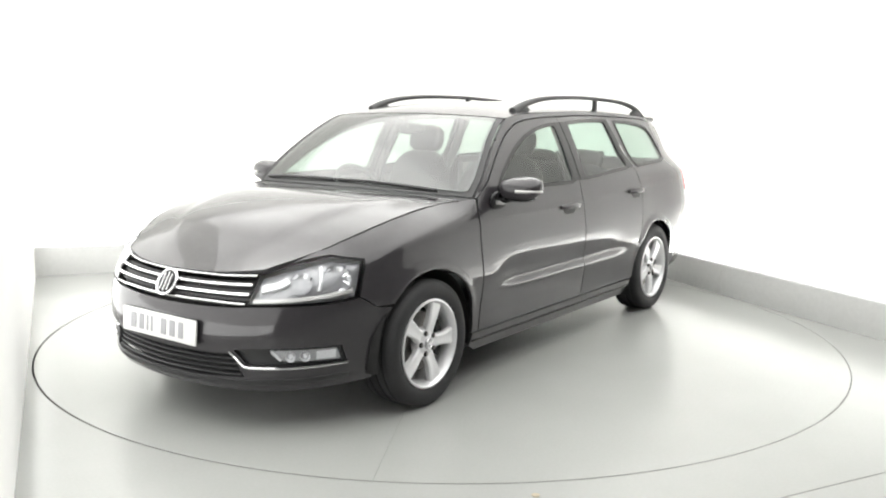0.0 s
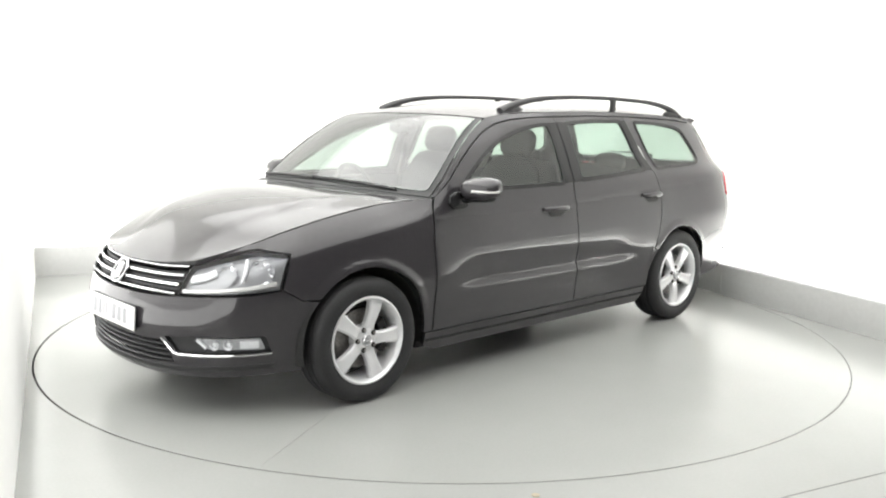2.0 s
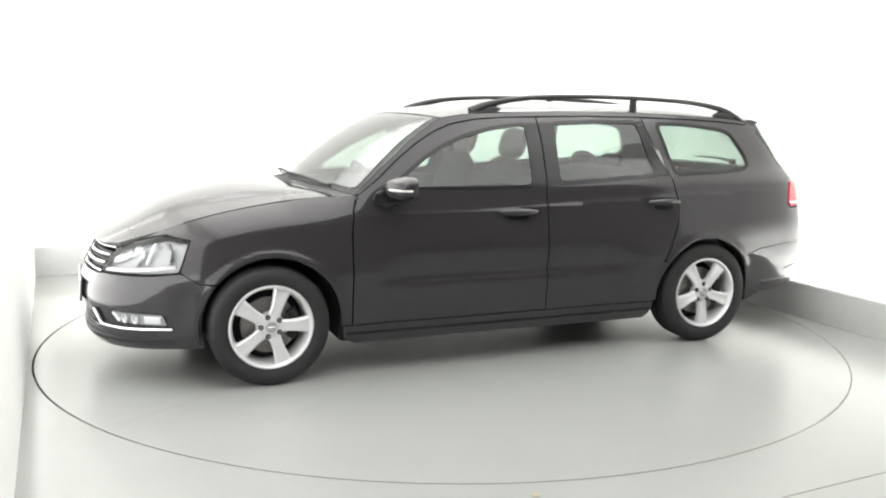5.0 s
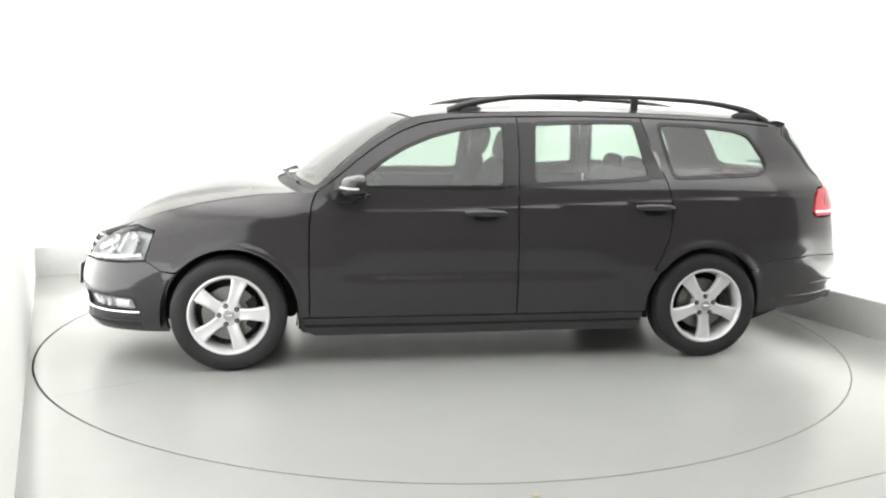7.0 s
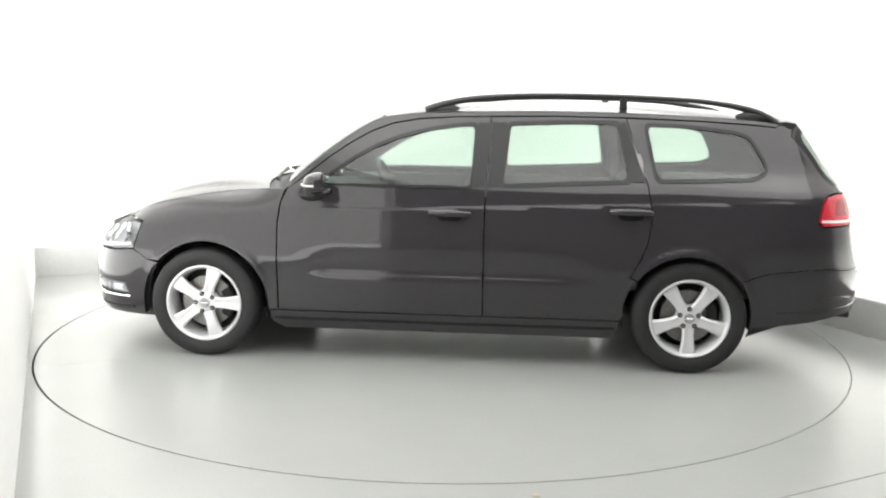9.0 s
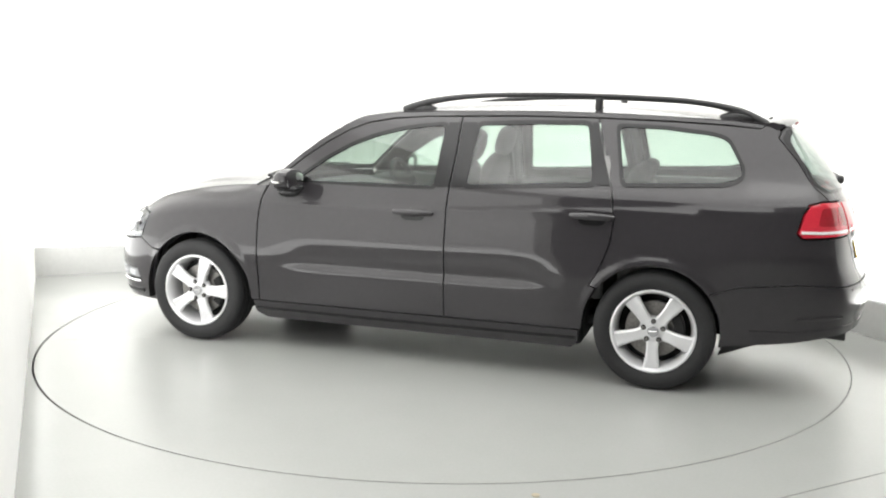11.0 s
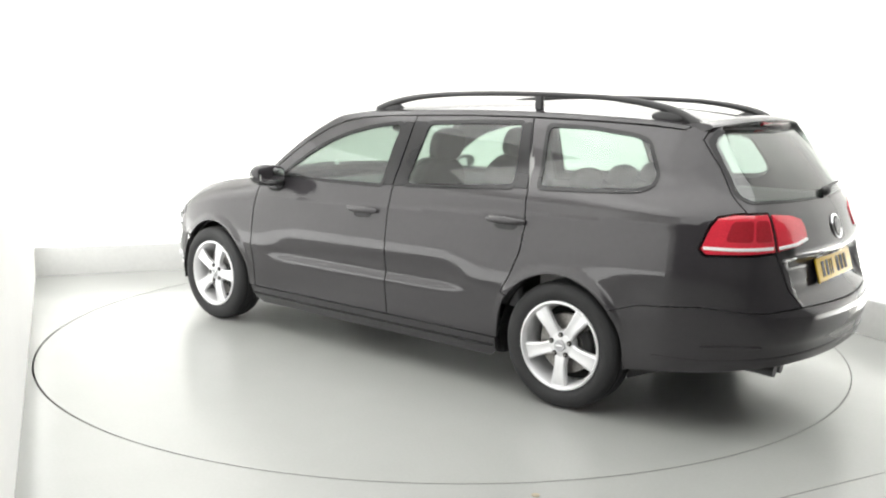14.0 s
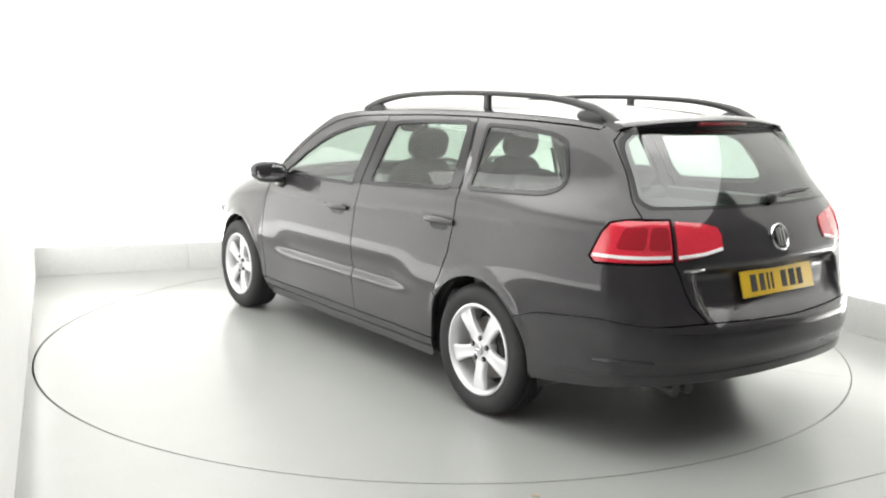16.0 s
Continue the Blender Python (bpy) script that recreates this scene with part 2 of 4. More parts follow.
# ---------------------------------------------------------------- the studio
def line_hit(a, b, c, d):
    a, b, c, d = (Vector(p) for p in (a, b, c, d))
    r, s = b - a, d - c
    k = ((c - a).x * s.y - (c - a).y * s.x) / (r.x * s.y - r.y * s.x)
    return a + r * k


BACK = ((-3.296, 1.554), (-2.078, 1.997))
RIGHT = ((1.990, 1.675), (2.828, -0.220))
LEFT = ((-3.369, 1.499), (-1.555, -2.620))
FRONT_SEAM = ((1.271, -2.530), (1.796, -2.271))
C_BL, C_BR = line_hit(*BACK, *LEFT), line_hit(*BACK, *RIGHT)
C_FR, C_FL = line_hit(*FRONT_SEAM, *RIGHT), line_hit(*FRONT_SEAM, *LEFT)
RADIUS = 2.444


def flat(name, loops, z, mat, depth=0.0, **tags):
    """A level sheet with holes, with thickness downwards."""
    lp = [np.array(l, float) for l in loops]
    pts, edges, base = np.vstack(lp), [], 0
    for l in lp:
        edges += [(base + i, base + (i + 1) % len(l)) for i in range(len(l))]
        base += len(l)
    vo, _, fo, *_ = delaunay_2d_cdt([Vector(p) for p in pts], edges, [], 0, 1e-6)
    v2 = np.array([(v.x, v.y) for v in vo])
    tri = [f for f in fo if inside(v2[list(f)].mean(0)[None], lp)[0]]
    bm = bmesh.new()
    vs = [bm.verts.new((x, y, z)) for x, y in v2]
    for f in tri:
        bm.faces.new([vs[i] for i in f])
    bmesh.ops.recalc_face_normals(bm, faces=bm.faces)
    for f in bm.faces:
        if f.normal.z < 0:
            f.normal_flip()
    if depth:
        r = bmesh.ops.extrude_face_region(bm, geom=bm.faces[:])
        low = [e for e in r["geom"] if isinstance(e, bmesh.types.BMVert)]
        bmesh.ops.translate(bm, vec=(0, 0, -depth), verts=low)
    return tagged(part(name, bm, mat, smooth=False), **tags)


def circle(r, n=160):
    return [(r * math.cos(2 * math.pi * k / n), r * math.sin(2 * math.pi * k / n)) for k in range(n)]


HALLBOX = [(-9, -9.5), (9, -9.5), (9, 7.5), (-9, 7.5)]
a_, b_ = Vector(FRONT_SEAM[0]), Vector(FRONT_SEAM[1])
way = (b_ - a_).normalized()
side = Vector((way.y, -way.x))
studio_floor_loop = [tuple(a_ - way * 8.6 - side * 0.002), tuple(a_ + way * 6.9 - side * 0.002), (9, 7.5), (-9, 7.5)]
hall_floor_loop = [tuple(a_ - way * 8.6 + side * 0.003), tuple(a_ + way * 6.9 + side * 0.003), (9, -9.5), (-9, -9.5)]
flat("floor", [studio_floor_loop, [(x - .0034, y + .001) for x, y in circle(RADIUS + 0.0090)]], 0.0, FLOOR, 0.02, label="pale grey glossy painted studio floor round the turntable", category="floor", kind="structure")
flat("floor_front", [hall_floor_loop], 0.0, FLOOR, 0.02, label="pale grey painted floor before the studio joint", category="floor", kind="structure")
flat("pit_floor", [HALLBOX], -0.06, PIT, 0.02, label="dark pit floor beneath the turntable", category="floor", kind="structure")


def sweep(name, prof, mat, fillet, label, category):
    """The back and side wall in one bend: profile of (outward, height) along the two sides."""
    d1 = (C_BR - C_BL).normalized()
    d2 = (C_FR - C_BR).normalized()
    n1, n2 = Vector((-d1.y, d1.x)), Vector((-d2.y, d2.x))
    path = [(C_BL - d1 * 0.10, n1), (C_BL + (C_BR - C_BL) * 0.5, n1)]
    if fillet:
        turn = d1.angle(d2)
        back = fillet * math.tan(turn / 2)
        centre = C_BR - d1 * back - n1 * fillet
        for k in range(13):
            a = math.atan2(n1.y, n1.x) - turn * k / 12
            n = Vector((math.cos(a), math.sin(a)))
            path.append((centre + n * fillet, n))
    else:
        path.append((C_BR, (n1 + n2) / (1 + n1.dot(n2))))
    path += [(C_BR + (C_FR - C_BR) * 0.5, n2), (C_FR + d2 * 0.35, n2)]
    bm = bmesh.new()
    rows = [[bm.verts.new((p.x + n.x * o, p.y + n.y * o, z)) for o, z in prof] for p, n in path]
    m = len(prof)
    for a, b in zip(rows, rows[1:]):
        for k in range(m):
            bm.faces.new((a[k], b[k], b[(k + 1) % m], a[(k + 1) % m]))
    bm.faces.new(rows[0])
    bm.faces.new(rows[-1])
    return tagged(part(name, bm, mat, angle=40), label=label, category=category, kind="structure")


def kerb_run(name, a, b, joints, label):
    """A low kerb of long boards, butted with fine joints."""
    a, b = Vector(a), Vector(b)
    d = (b - a).normalized()
    n = Vector((-d.y, d.x))
    run = tagged(new(name), label, "kerb", kind="structure")
    stops = [0.0] + [(b - a).length * k for k in joints] + [(b - a).length]
    for k, (u0, u1) in enumerate(zip(stops, stops[1:])):
        bm = bmesh.new()
        rows = []
        for u in (u0 + .0015, u1 - .0015):
            p = a + d * u
            rows.append([bm.verts.new((p.x + n.x * o, p.y + n.y * o, z)) for o, z in ((0, -.02), (0, .228), (.004, .237), (.012, .240), (.060, .240), (.060, -.02))])
        for m in range(6):
            bm.faces.new((rows[0][m], rows[1][m], rows[1][(m + 1) % 6], rows[0][(m + 1) % 6]))
        bm.faces.new(rows[0])
        bm.faces.new(rows[1])
        part("kerb_board", bm, KERB, run, angle=50)


d_b, d_r = (C_BR - C_BL).normalized(), (C_FR - C_BR).normalized()
kerb_run("kerb_back", C_BL - d_b * .10, C_BR, (.26, .62), "low pale grey kerb along the back wall")
kerb_run("kerb_right", C_BR + d_r * .003, C_FR + d_r * .35, (.40, .78), "low pale grey kerb along the side wall")
cove = [(.064, .006), (.16, .006)] + [(.16 + .20 * math.sin(a), .006 + .20 * (1 - math.cos(a))) for a in (math.pi / 2 * k / 10 for k in range(1, 11))]
sweep("wall_back", cove + [(.36, 3.25), (.48, 3.25), (.48, -.03), (.064, -.03)], WALL, 0.35, "seamless white curved studio wall", "wall")


def upright(name, a, b, z0, z1, t, mat, label, category="wall"):
    a, b = Vector(a), Vector(b)
    d = (b - a).normalized()
    n = Vector((d.y, -d.x)) * t
    bm = bmesh.new()
    base = [a, b, b + n, a + n]
    lo, hi = [bm.verts.new((p.x, p.y, z0)) for p in base], [bm.verts.new((p.x, p.y, z1)) for p in base]
    bm.faces.new(lo)
    bm.faces.new(hi)
    for k in range(4):
        bm.faces.new((lo[k], lo[(k + 1) % 4], hi[(k + 1) % 4], hi[k]))
    return tagged(part(name, bm, mat, smooth=False), label=label, category=category, kind="structure")


dl = (C_FL - C_BL).normalized()
upright("wall_left", tuple(C_FL + dl * 0.2), tuple(C_BL - dl * 0.75), -0.01, 3.25, -0.12, WALL, "plain white studio side wall")
upright("wall_hall_south", (9, -9.5), (-9, -9.5), -0.05, 4.2, -0.2, HALL, "plain grey hall wall")
upright("wall_hall_west", (-9, -9.5), (-9, 7.5), -0.05, 4.2, -0.2, HALL, "plain grey hall wall")
upright("wall_hall_north", (-9, 7.5), (9, 7.5), -0.05, 4.2, -0.2, HALL, "plain grey hall wall")
upright("wall_hall_east", (9, 7.5), (9, -9.5), -0.05, 4.2, -0.2, HALL, "plain grey hall wall")
flat("ceiling_hall", [HALLBOX], 4.3, HALL, 0.1, label="plain grey hall ceiling", category="ceiling", kind="structure")
n1 = Vector((-(C_BR - C_BL).y, (C_BR - C_BL).x)).normalized()
roof_loop = [tuple(C_FL + (C_FL - C_FR).normalized() * 0.3), tuple(C_FR + (C_FR - C_FL).normalized() * 0.9), tuple(C_BR + (C_BR - C_BL).normalized() * 0.9 + n1 * 0.9), tuple(C_BL + n1 * 0.9 - (C_BR - C_BL).normalized() * 0.3)]
flat("ceiling", [roof_loop], 3.62, WALL, 0.1, label="white studio ceiling over the turntable", category="ceiling", kind="structure")

# thin disc drawn for a small brown mark on the floor
bm = bmesh.new()
disc(bm, Matrix.Translation((0.356, -2.538, 0.0)), .016, .003, 14)
tagged(part("floor_mark", bm, material("dull_brown", (0.30, 0.25, 0.18), 0.5, 0.4, grain=0.1, scale=200)), "small dull brown mark on the grey floor", "floor stud")


# ---------------------------------------------------------------- turntable
turntable = tagged(new("turntable"), "round pale grey car turntable flush with the floor", "turntable")
seam_at = math.atan2(-2.424, -0.262) - radians(234.5)
half = 0.0007


def table_half(name, turn):
    n = 90
    arc = [(RADIUS * math.cos(turn + math.pi * k / n), RADIUS * math.sin(turn + math.pi * k / n)) for k in range(n + 1)]
    sh = Vector((math.cos(turn + math.pi / 2), math.sin(turn + math.pi / 2))) * half
    bm = bmesh.new()
    top = [bm.verts.new((x + sh.x, y + sh.y, 0)) for x, y in arc]
    low = [bm.verts.new((x + sh.x, y + sh.y, -0.03)) for x, y in arc]
    bm.faces.new(top)
    bm.faces.new(low)
    for k in range(n + 1):
        j = (k + 1) % (n + 1)
        bm.faces.new((top[k], top[j], low[j], low[k]))
    return part(name, bm, TABLE, turntable, smooth=False)


table_half("deck_plate", seam_at)
table_half("deck_plate", seam_at + math.pi)

# ---------------------------------------------------------------- the car's skin
OUTLINE = [(2.25, 0), (2.238, .2), (2.19, .42), (2.085, .61), (1.93, .74), (1.72, .82), (1.4, .865), (1.0, .882), (.4, .89), (-.3, .892), (-1.0, .89), (-1.5, .882), (-1.85, .86), (-2.1, .80), (-2.27, .69), (-2.37, .5), (-2.418, .25), (-2.43, 0)]


def plan_curve(pts, n=24):
    p = np.array(pts, float)
    p = np.vstack([[p[1, 0], -p[1, 1]], p, [p[-2, 0], -p[-2, 1]]])
    o = []
    for i in range(1, len(p) - 2):
        a, b, c, d = p[i - 1:i + 3]
        for t in np.linspace(0, 1, n, endpoint=False):
            o.append(.5 * ((2 * b) + (c - a) * t + (2 * a - 5 * b + 4 * c - d) * t * t + (3 * b - a - 3 * c + d) * t ** 3))
    return np.array(o + [p[-2]])


CV = plan_curve(OUTLINE)
SL = np.concatenate([[0], np.cumsum(np.hypot(*np.diff(CV, axis=0).T))])
LH = SL[-1]
TG = np.gradient(CV, SL, axis=0)
TG /= np.hypot(*TG.T)[:, None]
NM = np.stack([-TG[:, 1], TG[:, 0]], 1)
NM *= np.sign((NM * CV).sum(1) + 1e-9)[:, None]
for _ in range(30):
    NM[1:-1] = (NM[:-2] + NM[1:-1] * 2 + NM[2:]) / 4
NM[0], NM[-1] = (1, 0), (-1, 0)
NM /= np.hypot(*NM.T)[:, None]
SIDE = ([.15, .20, .25, .29, .33, .36, .40, .43, .47, .52, .56, .62, .70, .78, .83, .846, .858, .92, 1.0, 1.1, 1.2, 1.3, 1.37, 1.42],
        [.085, .064, .042, .030, .025, .022, .019, .016, .011, .004, 0, .004, .014, .025, .033, .0362, .0386, .053, .074, .114, .160, .212, .252, .29])
FRONT = ([.15, .19, .25, .30, .35, .395, .44, .48, .55, .62, .70, .75, .80], [.09, .045, .020, .020, .017, .004, 0, .006, .030, .055, .115, .17, .25])
REAR = ([.20, .27, .325, .42, .445, .50, .56, .60, .66, .72, .80, .90, .96, 1.03, 1.1, 1.2, 1.3, 1.37, 1.42], [.10, .06, .032, .014, .003, 0, .010, .026, .050, .068, .085, .105, .13, .17, .215, .29, .385, .46, .51])
RECESS = ([.50, .578, .600, .636, .70, .765, .800, .90], [0, 0, .012, .044, .042, .032, 0, 0])

TUCK = ([.15, .25, .33, .40, .45, .475, .49, .505, .52, .532, .55, .58, .62, .66, .70], [.004, .006, .006, .004, .003, .004, .008, .017, .0235, .0255, .0235, .018, .0095, .003, 0])


def hermite(tab, z):
    X, Y = np.array(tab[0]), np.array(tab[1])
    m = np.gradient(Y, X)
    z = np.clip(z, X[0], X[-1])
    i = np.clip(np.searchsorted(X, z) - 1, 0, len(X) - 2)
    h = X[i + 1] - X[i]
    t = (z - X[i]) / h
    return (2 * t ** 3 - 3 * t * t + 1) * Y[i] + (t ** 3 - 2 * t * t + t) * h * m[i] + (-2 * t ** 3 + 3 * t * t) * Y[i + 1] + (t ** 3 - t * t) * h * m[i + 1]


HOODLINE = ([.7, .92, 1.2, 1.5, 1.75, 1.95, 2.1, 2.25], [.985, .968, .945, .902, .846, .783, .728, .67])


def hood_edge(x):
    return hermite(HOODLINE, np.asarray(x, float))


def skin(s, z):
    """A point of the body: s runs round the plan from the nose (0) to the tail (LH), z is the height."""
    s, z = np.asarray(s, float), np.asarray(z, float)
    sg = np.where((s < 0) | (s > LH), -1.0, 1.0)
    a = np.abs(s)
    a = np.where(a > LH, 2 * LH - a, a)
    c = np.stack([np.interp(a, SL, CV[:, 0]), np.interp(a, SL, CV[:, 1])], -1)
    n = np.stack([np.interp(a, SL, NM[:, 0]), np.interp(a, SL, NM[:, 1])], -1)
    nx2 = n[..., 0] ** 2
    end = np.where(n[..., 0] > 0, hermite(FRONT, z), hermite(REAR, z))
    x = c[..., 0]
    grow = np.clip((x - .75) / .45, 0, 1)
    grow = grow * grow * (3 - 2 * grow)
    top = np.clip((z - (hood_edge(x) - .14)) / .14, 0, 1.2)
    d = (hermite(SIDE, z) + .095 * grow * top ** 2.2) * (1 - nx2) + end * nx2
    # the doors tuck in below their crease
    mid = np.clip((.90 - np.abs(x + .02)) / .34, 0, 1)
    d = d + hermite(TUCK, z) * mid * mid * (3 - 2 * mid)
    # shoulder crease, rising towards the tail light
    zc = .868 - .040 * np.minimum(x, .3)
    sharp = np.where(z < zc, np.clip(1 - (zc - z) / .06, 0, 1) ** 2, np.clip(1 - (z - zc) / .034, 0, 1) ** 2)
    d = d - .0045 * sharp * np.clip((.95 - x) / .3, 0, 1) * np.clip((x + 2.1) / .25, 0, 1)
    # flared arches
    for wx, wr in ((1.345, .357), (-1.34, .345)):
        rr = np.hypot(x - wx, z - .31)
        k = np.clip(1 - np.abs(rr - wr - .010) / .045, 0, 1) * np.clip((z - .36) / .16, 0, 1)
        d = d - .011 * k * k * (3 - 2 * k)
    # the plate's recess in the tailgate
    mid = np.clip((.53 - np.abs(LH - a) - (.70 - z) * .25) / .05, 0, 1)
    d = d + np.where(n[..., 0] < -.5, hermite(RECESS, z) * mid * mid * (3 - 2 * mid), 0)
    q = c - n * d[..., None]
    # high up, ends and sides lean in each by its own slope
    up = np.clip((z - .96) / .14, 0, 1)
    up = (up * up * (3 - 2 * up))[..., None]
    lean = np.stack([c[..., 0] - n[..., 0] * end, c[..., 1] - n[..., 1] * hermite(SIDE, z)], -1)
    q = np.where((x < 0)[..., None], q * (1 - up) + lean * up, q)
    # fuller haunches round the tail lights
    k = np.clip((-1.25 - x) / .75, 0, 1)
    b = np.clip((z - .55) / .2, 0, 1) * (1 - np.clip((z - .96) / .14, 0, 1))
    # the cabin narrows towards the rear
    g = np.clip((-.05 - x) / .9, 0, 1)
    h = np.clip((z - .97) / .19, 0, 1)
    wide = 1 + .045 * k * k * (3 - 2 * k) * b * b * (3 - 2 * b) - .055 * g * g * (3 - 2 * g) * h * h * (3 - 2 * h)
    return np.stack([q[..., 0], q[..., 1] * sg * wide, z + 0 * q[..., 0]], -1)


def sx(x):
    return float(np.interp(-x, -CV[:, 0], SL))


def on_side(pts):
    return [(sx(x), z) for x, z in pts]


def arch(cx, r, a0, a1, n=22, cz=.31):
    return [(cx + r * math.cos(radians(a0 + (a1 - a0) * k / n)), cz + r * math.sin(radians(a0 + (a1 - a0) * k / n))) for k in range(n + 1)]


def both(pts, axis=0.0):
    """Closes a half outline over the middle line."""
    return list(pts) + [(2 * axis - s, z) for s, z in reversed(pts) if abs(s - axis) > 1e-6]


def coons(front, rear, side_l, crown=0.0):
    """A symmetric sheet between a front line and a rear line (of y/width -1..1) and its left side line."""
    def f(u, v):
        u, v = np.asarray(u, float), np.asarray(v, float)
        w = 2 * u - 1
        A, B, S = front(w), rear(w), side_l(v)
        m = np.stack([S[..., 0], S[..., 1] * w, S[..., 2]], -1)
        a1, b1 = front(np.ones_like(w)), rear(np.ones_like(w))
        la = np.stack([a1[..., 0], a1[..., 1] * w, a1[..., 2]], -1)
        lb = np.stack([b1[..., 0], b1[..., 1] * w, b1[..., 2]], -1)
        vv = v[..., None]
        out = m + (A - la) * (1 - vv) + (B - lb) * vv
        out[..., 2] += crown * (1 - w ** 2) * 4 * v * (1 - v) if not callable(crown) else crown(w, v)
        return out
    return f


def spline(pts):
    p = np.array(pts, float)
    t = np.concatenate([[0], np.cumsum(np.linalg.norm(np.diff(p, axis=0), axis=1))])
    t /= t[-1]

    def f(v):
        v = np.clip(np.asarray(v, float), -0.02, 1.02)
        return np.stack([hermite_c(t, p[:, k], v) for k in range(p.shape[1])], -1)
    return f


def hermite_c(X, Y, z):
    m = np.gradient(Y, X)
    i = np.clip(np.searchsorted(X, z) - 1, 0, len(X) - 2)
    h = X[i + 1] - X[i]
    t = (z - X[i]) / h
    return (2 * t ** 3 - 3 * t * t + 1) * Y[i] + (t ** 3 - 2 * t * t + t) * h * m[i] + (-2 * t ** 3 + 3 * t * t) * Y[i + 1] + (t ** 3 - t * t) * h * m[i + 1]


# ---- outlines of the panels, in (x, height) along the side or (s, height)
ROOF_Z = [(.36, 1.370), (.26, 1.385), (.15, 1.396), (-.2, 1.408), (-.6, 1.414), (-1.0, 1.410), (-1.4, 1.396), (-1.7, 1.380), (-1.91, 1.362)]
A_PILLAR = [(.895, .972), (.80, 1.060), (.70, 1.148), (.60, 1.228), (.50, 1.297), (.42, 1.343), (.36, 1.370)]
DOOR_TOP_F = [(.875, .972), (.76, 1.056), (.65, 1.145), (.54, 1.222), (.42, 1.291), (.30, 1.336), (.15, 1.362), (-.05, 1.376), (-.245, 1.379)]
GLASS_F = [(.705, 1.000), (.62, 1.062), (.50, 1.145), (.38, 1.212), (.24, 1.267), (.08, 1.306), (-.05, 1.325), (-.165, 1.334), (-.150, .998)]
GLASS_R = [(-.350, 1.338), (-.65, 1.350), (-.955, 1.352), (-1.010, 1.046), (-.320, 1.012)]
GLASS_Q = [(-1.110, 1.345), (-1.35, 1.337), (-1.60, 1.310), (-1.685, 1.285), (-1.765, 1.140), (-1.755, 1.095), (-1.68, 1.068), (-1.45, 1.058), (-1.160, 1.049)]
HEADLIGHT = [(.525, .702), (.644, .730), (.81, .762), (.900, .776), (1.045, .757), (.995, .602), (.85, .590), (.487, .578)]
GRILLE = [(0, .677), (.255, .680), (.516, .695), (.476, .574), (.25, .565), (0, .562)]
LOWGRILLE = [(0, .352), (.30, .354), (.405, .362), (.468, .262), (.25, .248), (0, .245)]
FOGBAY = [(.425, .380), (.485, .312), (.945, .318), (.915, .392), (.560, .394)]
TAIL_OUT = [(4.824, .848), (4.862, .940), (4.895, .980), (4.97, .993), (5.190, .992), (5.200, .832), (4.850, .824)]
TAIL_IN = [(5.216, .991), (5.36, .982), (5.452, .962), (5.468, .930), (5.462, .872), (5.40, .855), (5.222, .832)]


